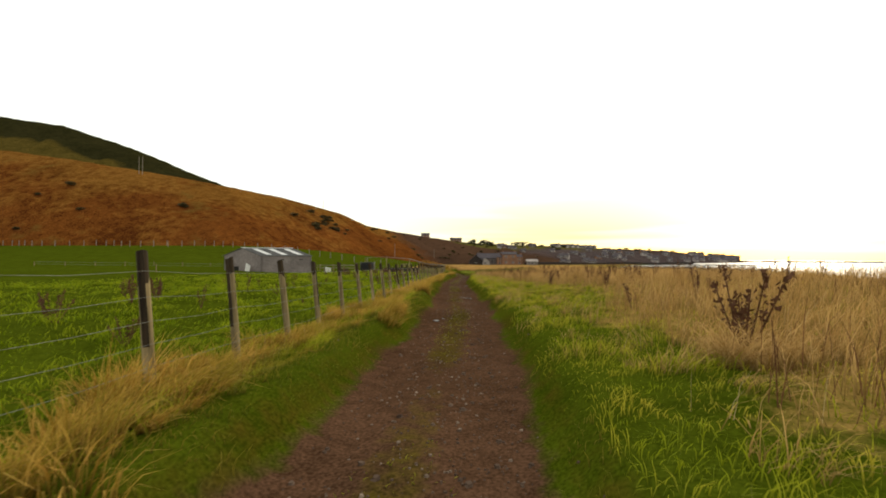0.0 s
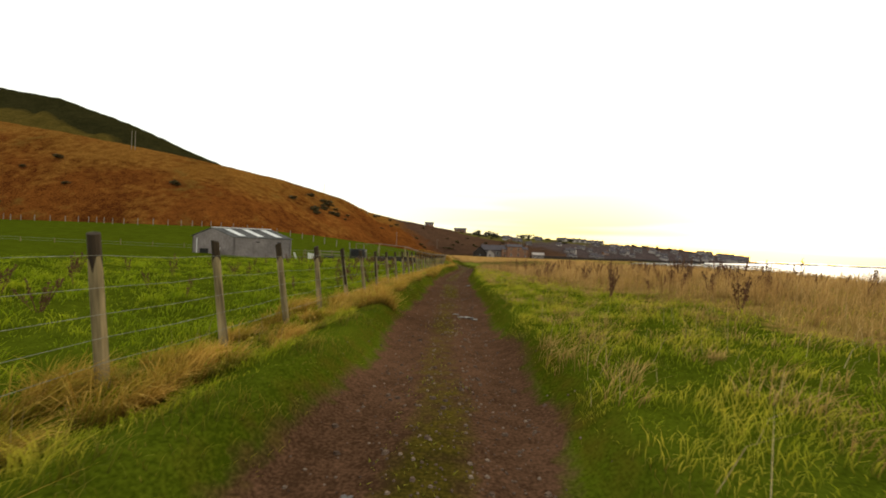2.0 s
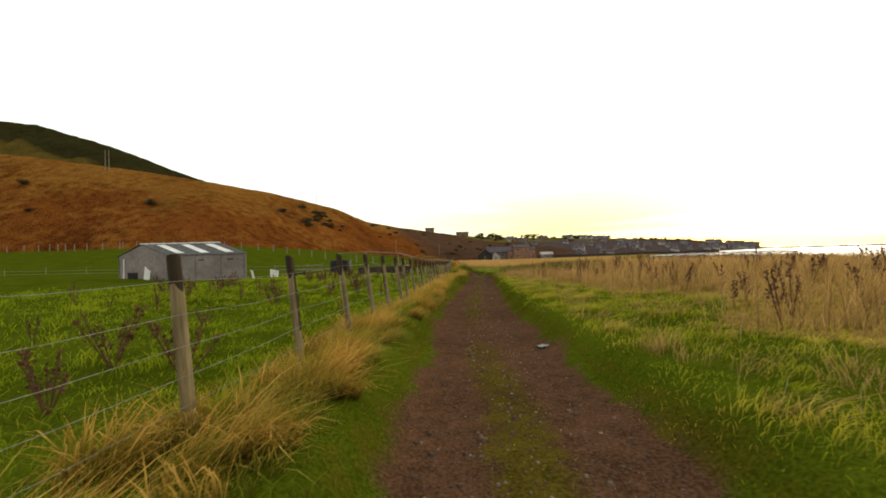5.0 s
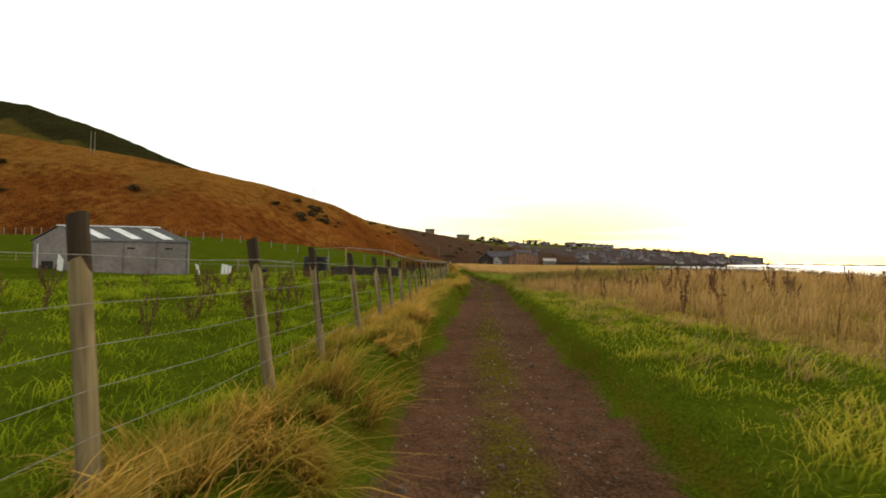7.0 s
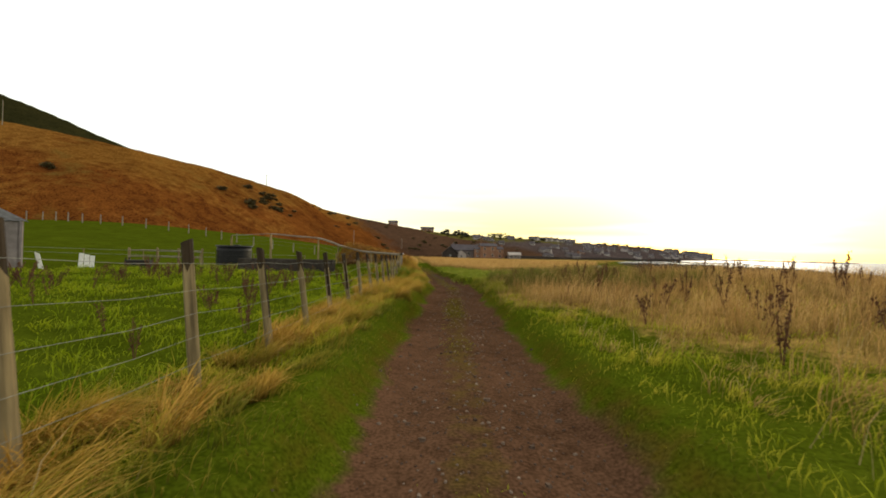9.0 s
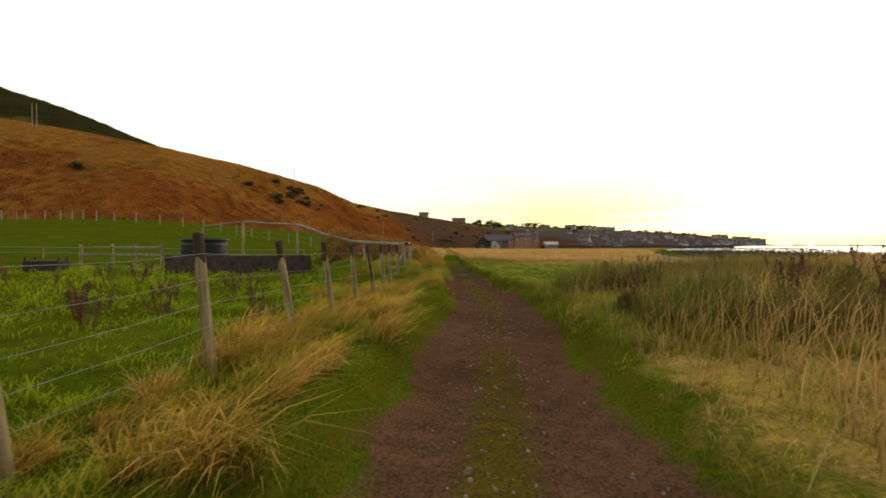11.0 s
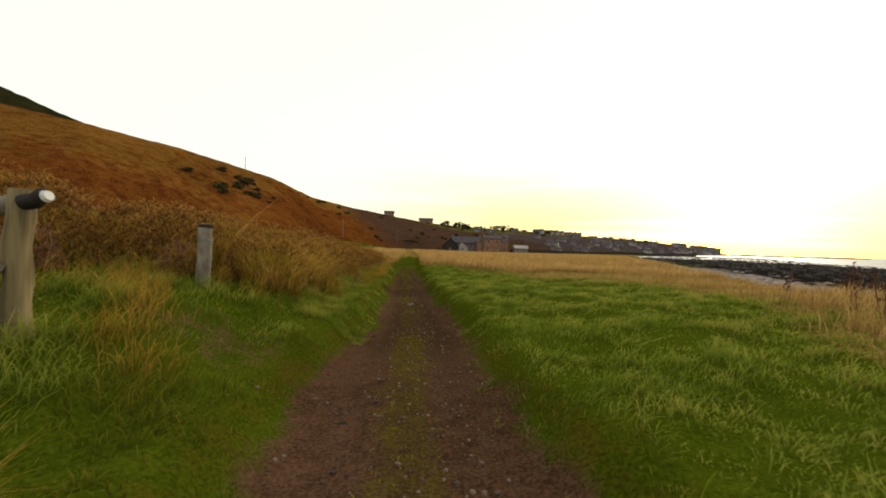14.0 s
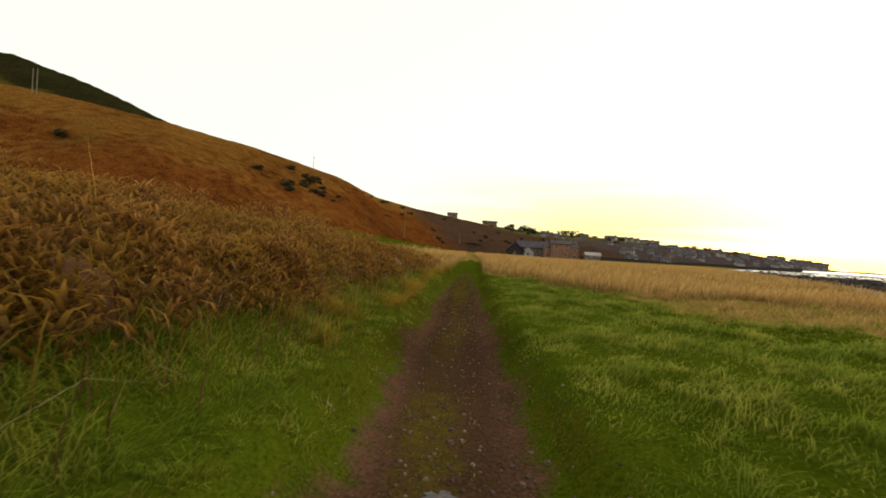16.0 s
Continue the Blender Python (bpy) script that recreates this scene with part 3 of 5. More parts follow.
def strands(name, x, y, tall, wide, lean_x, lean_y, arch, mat, label, base=None, seed=0):
    """One mesh of long blades that rise and then arch over along their lean, narrowing to the tip."""
    rng = np.random.RandomState(seed)
    n, cuts = len(x), np.array([0.0, 0.36, 0.70, 1.0])
    z = (height(x, y) if base is None else base) - 0.01
    a = rng.uniform(0, math.tau, n)
    side_ = np.stack([np.cos(a), np.sin(a), np.zeros(n)], 1) * (wide / 2)[:, None]
    lean_ = np.stack([lean_x, lean_y, np.zeros(n)], 1)
    root = np.stack([x, y, z], 1)
    V = np.empty((n, 7, 3))
    for k, f in enumerate(cuts):
        rise = tall * (f - arch * 0.55 * f ** 3)
        p = root + lean_ * (f ** 1.8)[..., None] if np.ndim(f) else root + lean_ * f ** 1.8
        p = p + np.stack([np.zeros(n), np.zeros(n), rise], 1)
        if k < 3:
            V[:, 2 * k], V[:, 2 * k + 1] = p - side_ * (1, 0.9, 0.6)[k], p + side_ * (1, 0.9, 0.6)[k]
        else:
            V[:, 6] = p
    me = bpy.data.meshes.new(name)
    me.vertices.add(n * 7)
    me.vertices.foreach_set("co", V.astype(np.float32).ravel())
    i = np.arange(n)[:, None] * 7
    loops = np.concatenate([i, i + 1, i + 3, i + 2, i + 2, i + 3, i + 5, i + 4, i + 4, i + 5, i + 6], 1).ravel()
    starts = (np.arange(n)[:, None] * 11 + np.array([0, 4, 8])[None, :]).ravel()
    me.loops.add(n * 11)
    me.loops.foreach_set("vertex_index", loops.astype(np.int32))
    me.polygons.add(n * 3)
    me.polygons.foreach_set("loop_start", starts.astype(np.int32))
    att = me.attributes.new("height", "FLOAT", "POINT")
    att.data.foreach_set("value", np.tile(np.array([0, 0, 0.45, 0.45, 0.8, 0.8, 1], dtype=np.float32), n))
    me.materials.append(mat)
    me.update(calc_edges=True)
    return tagged(new(name, me), label, "grass", kind="stuff")


def tussocks(name, cx, cy, size, per, mat, label, seed, wind=(0.5, -0.15), spread=0.38, thin=(0.0022, 0.0074), clear=0.66):
    """Tussocks of strands: each with its own lean, splayed from a tight foot."""
    rng = np.random.RandomState(seed)
    m = len(cx)
    way = np.stack([rng.normal(wind[0], 0.28, m), rng.normal(wind[1], 0.34, m)], 1)
    k = np.repeat(np.arange(m), (per * (0.5 + rng.rand(m))).astype(int))
    n = len(k)
    a, r = rng.uniform(0, math.tau, n), np.sqrt(rng.rand(n)) * spread * size[k]
    x, y = cx[k] + np.cos(a) * r, cy[k] + np.sin(a) * r
    tall = size[k] * rng.uniform(0.35, 1.20, n) * (0.8 + 0.3 * rng.rand(m))[k]
    lx = tall * (way[k, 0] + np.cos(a) * 0.26 + rng.normal(0, 0.26, n))
    ly = tall * (way[k, 1] + np.sin(a) * 0.26 + rng.normal(0, 0.26, n))
    keep = np.abs(off_track(x, y)) > clear
    return strands(name, x[keep], y[keep], tall[keep], rng.uniform(*thin, n)[keep], lx[keep], ly[keep], rng.uniform(0.1, 1.1, n)[keep], mat, label, None, seed + 1)


def scatter(n, x0, x1, y0, y1, seed, pull=1.0):
    """Points in a rectangle, denser towards x0 when pull is over 1."""
    rng = np.random.RandomState(seed)
    return x0 + (x1 - x0) * rng.rand(n) ** pull, rng.uniform(y0, y1, n)


def clumped(x, y, seed, n_clumps, spread):
    """Draws points together into tussocks."""
    rng = np.random.RandomState(seed)
    k = rng.choice(len(x), n_clumps)
    pick = rng.randint(0, n_clumps, len(x))
    return x[k][pick] + rng.normal(0, spread, len(x)), y[k][pick] + rng.normal(0, spread, len(x))


def lawn():
    rng = np.random.RandomState(3)
    # pasture behind the fence
    x1, y1 = scatter(110000, -1.5, -13, 0.5, 52, 51, 1.9)
    x1b, y1b = clumped(*scatter(70000, -1.7, -11, 0.5, 50, 52, 1.5), 53, 2200, 0.09)
    # verge between fence and track
    x2, y2 = scatter(100000, -0.52, -1.75, 0.5, 56, 54, 1.0)
    x2b, y2b = scatter(52000, -0.42, -2.3, 35.5, 56, 59, 1.1)
    x2, y2 = np.concatenate([x2, x2b]), np.concatenate([y2, y2b])
    x2 = x2 + track_x(y2) * 0.7
    # right of the track
    x3, y3 = scatter(180000, 0.5, 7.5, 0.8, 52, 55, 1.7)
    x3 = x3 + track_x(y3) * np.clip(2 - x3, 0, 1)
    x3b, y3b = clumped(*scatter(50000, 0.75, 8, 0.8, 54, 56, 1.3), 57, 2400, 0.09)
    x3c, y3c = scatter(70000, 0.36, 5.5, 36.5, 53, 94, 1.35)
    x3, y3 = np.concatenate([x3, x3c]), np.concatenate([y3, y3c])
    x, y = np.concatenate([x1, x1b, x2, x3, x3b]), np.concatenate([y1, y1b, y2, y3, y3b])
    tall = np.concatenate([rng.uniform(0.05, 0.11, len(x1)), rng.uniform(0.08, 0.17, len(x1b)), rng.uniform(0.05, 0.13, len(x2)), rng.uniform(0.04, 0.10, len(x3)), rng.uniform(0.07, 0.15, len(x3b))])
    d = np.abs(off_track(x, y))
    keep = (d > 0.56 - 0.26 * smooth(38, 43.5, y)) & (rng.rand(len(x)) < 0.32 + smooth(0.60 - 0.22 * smooth(37, 42, y), 1.05 - 0.35 * smooth(37, 42, y), d)) & (rng.rand(len(x)) < 0.45 + smooth(-0.6, 0.3, waves(x, y, 7.0, 91))) & (rng.rand(len(x)) > dryness(x, y) * 0.85) & (rng.rand(len(x)) > 0.75 * np.exp(-((x + 0.95) / 0.6) ** 2 - ((y - 39.0) / 0.6) ** 2))
    x, y, tall, d = x[keep], y[keep], tall[keep], d[keep]
    tall = 0.85 * tall * (0.35 + 0.65 * smooth(0.5, 1.0, d)) * (0.38 + 1.35 * smooth(-0.4, 0.8, waves(x, y, 7.0, 91)))
    wide, lean = rng.uniform(0.6, 1.25, len(x)) * (0.0042 + 0.0019 * np.clip(d - 1.0, 0, 4)), rng.uniform(0.3, 1.1, len(x)) * tall
    field = (x < -1.75) & (y < 38)
    mown = ~field & (y + 1.2 * waves(x, y, 1.2, 58) > 35.0)
    edge = ~field & (np.abs(off_track(x, y)) + 0.25 * waves(x, y, 1.6, 59) < np.where(x < 0, 1.05, 0.74) - 0.32 * smooth(37, 42, y))
    mown = mown & ~edge
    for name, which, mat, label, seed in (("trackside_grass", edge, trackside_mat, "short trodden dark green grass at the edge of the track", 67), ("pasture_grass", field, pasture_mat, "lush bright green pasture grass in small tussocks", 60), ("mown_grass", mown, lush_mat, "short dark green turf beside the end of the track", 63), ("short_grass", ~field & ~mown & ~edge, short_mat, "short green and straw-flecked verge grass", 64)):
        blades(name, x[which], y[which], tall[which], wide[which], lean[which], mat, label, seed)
    # thin grass down the middle of the track
    x, y = scatter(5000, -0.22, 0.22, 0.5, 46, 61)
    xf, yf = scatter(9000, -0.45, 0.45, 42, 56, 95)
    far_on = rng.rand(9000) < smooth(42, 52, yf)
    x, y = np.concatenate([x, xf[far_on]]), np.concatenate([y, yf[far_on]])
    keep = (waves(x, y, 1.4, 16) > -0.1) | (y > 46)
    x, y = x[keep], y[keep]
    x = x + track_x(y) - 0.04
    tall = rng.uniform(0.012, 0.035, len(x))
    blades("track_grass", x, y, tall, rng.uniform(0.005, 0.010, len(x)), tall * 0.7, rank_mat, "thin trodden grass along the middle of the track", 62)


def dry_field():
    rng = np.random.RandomState(4)
    x1, y1 = scatter(105000, 1.2, 12, 0.4, 56, 65, 1.2)
    x1b, y1b = clumped(*scatter(60000, 1.2, 12, 0.4, 50, 66, 1.1), 67, 1500, 0.07)
    x, y = np.concatenate([x1, x1b]), np.concatenate([y1, y1b])
    dry = dryness(x, y)
    e = np.interp(y, EDGE_Y, EDGE_X)
    keep = (rng.rand(len(x)) < dry ** 1.5) & (x < e - 0.3)
    x, y, dry = x[keep], y[keep], dry[keep]
    tall = rng.uniform(0.14, 0.60, len(x)) * (0.45 + 0.50 * dry) * (0.85 + 0.35 * waves(x, y, 3.5, 96)) * (1 - 0.50 * smooth(40.5, 45, y))
    blades("tall_grass", x, y, tall, rng.uniform(0.0032, 0.0072, len(x)), rng.uniform(0.05, 0.75, len(x)) * tall, tall_mat, "tall dry straw-coloured grass beside the track", 68, (0.12, -0.03))
    # brown dead stalks in patches
    xb, yb = scatter(60000, 1.6, 11, 0.4, 44, 97, 1.2)
    some = (waves(xb, yb, 1.6, 98) > 0.15) & (rng.rand(60000) < dryness(xb, yb) * 0.28)
    xb, yb = xb[some], yb[some]
    hb = rng.uniform(0.28, 0.64, len(xb)) * (1 - 0.5 * smooth(38, 44, yb))
    blades("brown_stalks", xb, yb, hb, rng.uniform(0.003, 0.007, len(xb)), rng.uniform(0.05, 0.5, len(xb)) * hb, stem_mat, "brown dead weed stalks standing in the dry grass", 99, (0.1, 0))
    # the far strip before the town
    x, y = scatter(70000, -7, 30, 50, 110, 69, 1.0)
    rng2 = np.random.RandomState(5)
    y = 50 + (y - 50) ** 2 / 60
    dry = dryness(x, y)
    keep = (dry > 0.4) & (x < np.interp(y, EDGE_Y, EDGE_X) - 0.2) & (np.abs(off_track(x, y)) > 0.5)
    x, y = x[keep], y[keep]
    tall = rng2.uniform(0.14, 0.36, len(x)) * (1 - 0.35 * smooth(1.5, 6, x)) * 1.35 + 0.003 * (y - 50)
    blades("meadow_grass", x, y, tall, rng2.uniform(0.012, 0.03, len(x)), 0.3 * tall, tall_mat, "pale dry meadow grass in front of the town", 70)


def verge():
    """Long straw tufts that lean from the fence over the verge."""
    rng = np.random.RandomState(6)
    x, y = scatter(3000, -1.85, -0.80, 0.3, 37.5, 71, 1.75)
    n = 20000
    k = rng.choice(len(x), 420)
    w = 0.10 + np.clip(waves(x[k], y[k], 1.0, 72) + 0.2, 0, 2)
    pick = rng.choice(420, n, p=w / w.sum())
    bx, by = x[k][pick] + rng.normal(0, 0.055, n), y[k][pick] + rng.normal(0, 0.06, n)
    tall = rng.uniform(0.07, 0.20, n) * (0.45 + 0.65 * w[pick] / w.max()) * (1 - 0.40 * smooth(-1.4, -0.9, bx))
    blades("verge_grass", bx, by, tall, rng.uniform(0.0024, 0.0050, n), rng.uniform(0.3, 0.9, n) * tall, verge_mat, "mixed green and straw grass along the foot of the fence", 73, (0.45, -0.25))
    # arching straw tussocks, thickest along the fence
    m = 460
    cy = rng.uniform(0.4, 37.6, m)
    cx = -1.72 + 0.85 * rng.rand(m) ** 1.7 + 0.08 * np.sin(cy * 1.7)
    size = rng.uniform(0.17, 0.36, m) * (0.75 + 0.35 * np.clip(waves(cx, cy, 0.9, 72) + 0.3, 0, 1.4)) * (1 - 0.35 * smooth(-1.25, -0.9, cx))
    on = (waves(cx, cy, 0.9, 72) > -0.45) & (cy < 36.2)
    cx, cy, size = cx[on], cy[on], size[on]
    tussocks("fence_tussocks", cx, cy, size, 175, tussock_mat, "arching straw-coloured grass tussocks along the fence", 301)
    green = rng.rand(len(cx)) < 0.55
    tussocks("green_tussocks", cx[green] + 0.10, cy[green] + 0.22, size[green] * 0.72, 60, rank_mat, "long green grass tufts between the straw tussocks", 305, (0.35, -0.1), 0.42)
    spots = [(-1.01, 1.35), (-1.14, 1.96), (-0.88, 1.06), (-0.67, 5.0), (-0.71, 5.53), (-0.82, 10.74), (-0.82, 10.43), (-0.94, 12.7), (-1.0, 19.85), (-1.1, 20.65), (-1.05, 23.24), (-0.89, 23.11), (-0.91, 22.36), (-0.77, 30.12), (-0.81, 30.9), (-0.5, 31.85), (-0.84, 32.65), (-0.86, 33.73), (-0.9, 37.5), (-0.55, 36.89), (-0.8, 36.6), (-1.50, 40.75), (-1.38, 40.95), (-1.62, 40.55), (-1.30, 41.3), (-1.15, 36.0)]
    at = np.array(spots)
    cx, cy = np.repeat(at[:, 0], 3) + rng.normal(0, 0.09, 3 * len(at)), np.repeat(at[:, 1], 3) + rng.normal(0, 0.20, 3 * len(at))
    cx = np.minimum(cx, track_x(cy) - 0.80)
    tussocks("straw_tussocks", cx, cy, rng.uniform(0.20, 0.36, len(cx)), 130, tussock_mat, "bright straw-coloured grass tussocks leaning over the verge", 311, (0.55, -0.25))
    # tufts on the bank by the gate post and under the brambles
    n = 20000
    cx, cy = scatter(260, -0.95, -2.6, 34.5, 58, 74)
    pick = rng.randint(0, 260, n)
    bx, by = cx[pick] + rng.normal(0, 0.07, n), cy[pick] + rng.normal(0, 0.08, n)
    keep = (np.abs(off_track(bx, by)) > 0.6)
    bx, by = bx[keep], by[keep]
    tall = rng.uniform(0.10, 0.26, len(bx))
    blades("bank_grass", bx, by, tall, rng.uniform(0.0024, 0.005, len(bx)), rng.uniform(0.3, 0.8, len(bx)) * tall, tuft_mat, "mixed straw and green grass on the bank", 75, (0.4, -0.2))
    # green rough clumps right of the track
    spots = []
    for k in range(48):
        sy = rng.uniform(32.2, 33.2) if k % 5 == 0 else rng.uniform(34.6, 38.2)
        sx = (1.5 if sy < 33.2 else 1.85 + 0.30 * (sy - 34.5)) + abs(rng.normal(0, 1.2))
        spots.append((sx, sy, rng.uniform(0.15, 0.34), rng.uniform(0.32, 0.62)))
    bx, by, tall, lift = [], [], [], []
    for sx, sy, r, h in spots:
        m = int(4500 * r)
        px, py = rng.normal(sx, r * 0.5, m), rng.normal(sy, r * 0.6, m)
        dome = 0.78 * h * np.exp(-(((px - sx) / r) ** 2 + ((py - sy) / r) ** 2) * 0.6)
        bx.append(px), by.append(py), tall.append(rng.uniform(0.04, 0.12, m)), lift.append(height(px, py) + dome * (0.7 + 0.5 * waves(px, py, 7, 14)) * rng.uniform(0, 1, m) ** 0.6)
    bx, by, tall, lift = map(np.concatenate, (bx, by, tall, lift))
    blades("rough_clumps", bx, by, tall, rng.uniform(0.006, 0.016, len(bx)), rng.uniform(0.5, 1.4, len(bx)) * tall, rush_mat, "dark green rough weeds in dense clumps", 76, (0.05, 0), lift)
    m = 17000
    px, py = 1.3 + 4.5 * rng.rand(m) ** 1.2, np.where(rng.rand(m) < 0.22, rng.uniform(31.9, 33.0, m), rng.uniform(34.6, 38.2, m))
    near = dryness(px, py) > 0.35
    px, py = px[near], py[near]
    tall = rng.uniform(0.22, 0.60, len(px))
    blades("rough_stalks", px, py, tall, rng.uniform(0.004, 0.009, len(px)), rng.uniform(0.1, 0.5, len(px)) * tall, rush_mat, "dark rank weed stalks mixed into the dry grass", 84, (0.08, 0))
    # rank mixed grass between the clumps
    n = 24000
    cx, cy = 1.05 + 2.6 * rng.rand(230) ** 1.3, rng.uniform(31.4, 36.9, 230)
    pick = rng.randint(0, 230, n)
    px, py = cx[pick] + rng.normal(0, 0.09, n), cy[pick] + rng.normal(0, 0.10, n)
    px = np.maximum(px, 0.92 + 0.1 * waves(px, py, 4, 92))
    tall = rng.uniform(0.10, 0.26, n) * rng.uniform(0.5, 1.1, 230)[pick]
    blades("rank_grass", px, py, tall, rng.uniform(0.0022, 0.0044, n), rng.uniform(0.3, 1.0, n) * tall, rank_mat, "rank green and straw grass between dark weeds", 93, (0.15, -0.1))
    # straw tufts in the green turf right of the track
    cx, cy = scatter(620, 0.95, 6.0, 0.8, 36.5, 85, 1.25)
    tussocks("straw_tufts", cx, cy, rng.uniform(0.09, 0.25, 620), 40, tall_mat, "small straw-coloured tufts in the green turf", 341, (0.25, -0.1), 0.6, (0.0016, 0.0046))
    cx, cy = scatter(520, 0.85, 5.0, 0.8, 38, 87, 1.2)
    tussocks("green_tufts", cx, cy, rng.uniform(0.07, 0.15, 520), 36, short_mat, "longer green tufts standing in the turf", 345, (0.2, -0.1), 0.8, (0.0016, 0.0040))
    cy = 37 + 15 * rng.rand(620) ** 1.2
    cx = track_x(cy) + 0.45 + 4.5 * rng.rand(620) ** 1.5
    tussocks("turf_tufts", cx, cy, rng.uniform(0.04, 0.10, 620), 34, lush_mat, "longer dark green tufts in the short turf", 351, (0.15, -0.1), 0.9, (0.0014, 0.0034), 0.44)
    cx, cy = scatter(26, 1.9, 2.7, 2.5, 3.5, 89)
    tussocks("dock_grass", cx, cy, rng.uniform(0.22, 0.42, 26), 60, tall_mat, "tall dry grass round a dead dock", 361, (0.12, -0.05), 0.4)
    # single pale seed stalks
    x, y = scatter(2400, 0.9, 11, 0.5, 36, 77, 1.1)
    x2, y2 = scatter(260, -1.0, -1.8, 0.5, 38, 78)
    x, y = np.concatenate([x, x2]), np.concatenate([y, y2])
    tall = rng.uniform(0.16, 0.50, len(x)) * np.where(dryness(x, y) > 0.3, 1.2, 0.7)
    blades("seed_stalks", x, y, tall, rng.uniform(0.0018, 0.0034, len(x)), rng.uniform(0.1, 0.6, len(x)) * tall, pale_stem_mat, "thin pale dead grass stalks", 79)


lawn()
dry_field()
verge()


# ---- brambles on the bank ----
def thicket():
    rng = np.random.RandomState(8)
    cores = []
    y = 40.1
    while y < 55:
        for row in range(0 if y > 40.6 else 1, 4):
            cores.append((track_x(y) * 0.6 - 1.62 - 0.62 * row + rng.uniform(-0.15, 0.15), y + rng.uniform(-0.3, 0.3), 0.40 + 0.06 * row + rng.uniform(-0.06, 0.1), (0.40 + 0.13 * row + rng.uniform(-0.10, 0.14)) * (1 - 0.55 * float(smooth(48, 55, y)))))
        y += 0.6
    xs, ys, zs, tall = [], [], [], []
    for cx, cy, r, h in cores:
        m = int(1900 if cy < 44.5 else 1100 if cy < 48 else 450)
        a = rng.uniform(0, math.tau, m)
        f = rng.uniform(0.0, 1, m) ** 0.75
        rr = r * np.sqrt(1 - (f * 0.92) ** 2) * (0.75 + 0.4 * rng.rand(m))
        xs.append(cx + np.cos(a) * rr), ys.append(cy + np.sin(a) * rr)
        zs.append(height(np.array([cx]), np.array([cy]))[0] * np.ones(m) + f * h * (0.9 + 0.2 * rng.rand(m)) - 0.03)
        tall.append(rng.uniform(0.03, 0.11, m))
    xs, ys, zs, tall = map(np.concatenate, (xs, ys, zs, tall))
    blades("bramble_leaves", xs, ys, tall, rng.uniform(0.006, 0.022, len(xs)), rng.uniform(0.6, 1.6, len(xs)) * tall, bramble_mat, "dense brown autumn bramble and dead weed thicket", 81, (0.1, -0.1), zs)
    # solid dark filler added inside the thicket, standing in for its inner shade
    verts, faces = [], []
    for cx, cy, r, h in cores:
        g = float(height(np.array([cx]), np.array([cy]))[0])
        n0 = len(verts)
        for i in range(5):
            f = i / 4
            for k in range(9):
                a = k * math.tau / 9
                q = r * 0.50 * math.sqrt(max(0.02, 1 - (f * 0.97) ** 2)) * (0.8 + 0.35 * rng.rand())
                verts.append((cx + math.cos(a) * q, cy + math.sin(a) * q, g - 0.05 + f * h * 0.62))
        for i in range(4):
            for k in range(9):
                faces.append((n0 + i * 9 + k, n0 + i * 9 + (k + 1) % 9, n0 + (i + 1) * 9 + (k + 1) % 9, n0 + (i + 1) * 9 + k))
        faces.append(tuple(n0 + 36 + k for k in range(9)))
    me = mesh_of("bramble_filler", verts, faces, stem_mat)
    tagged(new("bramble_filler", me), "solid dark filler lumps inside the bramble thicket", "bramble", kind="stuff")
    # arching canes, straw and russet weeds
    for name, mat, n, hi, wide_, label in (("bramble_canes", pale_stem_mat, 1500, 1.25, 0.0045, "arching pale dead canes in the thicket"), ("thicket_straw", tussock_mat, 15000, 1.10, 0.0042, "straw-coloured dead grass woven through the thicket"), ("russet_weeds", stem_mat, 9000, 1.22, 0.0060, "dark russet dead weed stalks in the thicket")):
        k = rng.randint(0, len(cores), n)
        c = np.array(cores)[k]
        x, y = c[:, 0] + rng.normal(0, 0.32, n), c[:, 1] + rng.normal(0, 0.3, n)
        keep = (off_track(x, y) < -0.85) & (waves(x, y, 2.2, len(name)) > -0.5)
        x, y, c = x[keep], y[keep], c[keep]
        tall = c[:, 3] * rng.uniform(0.55, hi, len(x))
        strands(name, x, y, tall, wide_ * rng.uniform(0.6, 1.2, len(x)), tall * rng.normal(0.22, 0.40, len(x)), tall * rng.normal(-0.12, 0.40, len(x)), rng.uniform(0.2, 1.3, len(x)), mat, label, None, 82)
    # tall dry reeds standing at the front of the thicket
    cy = np.concatenate([rng.uniform(40.2, 47, 30), rng.uniform(42.8, 43.4, 9)])
    cx = track_x(cy) - 1.35 - 0.75 * rng.rand(len(cy))
    tussocks("tall_reeds", cx, cy, np.where(np.arange(len(cy)) < 30, rng.uniform(0.32, 0.56, len(cy)), rng.uniform(0.45, 0.65, len(cy))), 34, tussock_mat, "tall pale dry reeds standing before the brambles", 321, (0.16, -0.05), 0.16, (0.003, 0.006))
    cy = rng.uniform(39.95, 40.6, 9)
    cx = -1.72 - 0.30 * rng.rand(9)
    tussocks("gate_reeds", cx, cy, rng.uniform(0.45, 0.72, 9), 55, tussock_mat, "tall straw-coloured stalks beside the gate post", 327, (0.15, 0.05), 0.14, (0.0025, 0.005))
    cy = np.concatenate([rng.uniform(40.25, 41.1, 14), rng.uniform(41.1, 42.6, 8)])
    cx = track_x(cy) - 1.20 - 0.34 * rng.rand(22)
    tussocks("bank_tussocks", cx, cy, rng.uniform(0.34, 0.54, 22), 150, tussock_mat, "arching straw-coloured tussocks on the bank before the brambles", 329, (0.35, -0.2), 0.34)
    # long green grass at the foot
    cy = 40.2 + 12 * rng.rand(760) ** 1.6
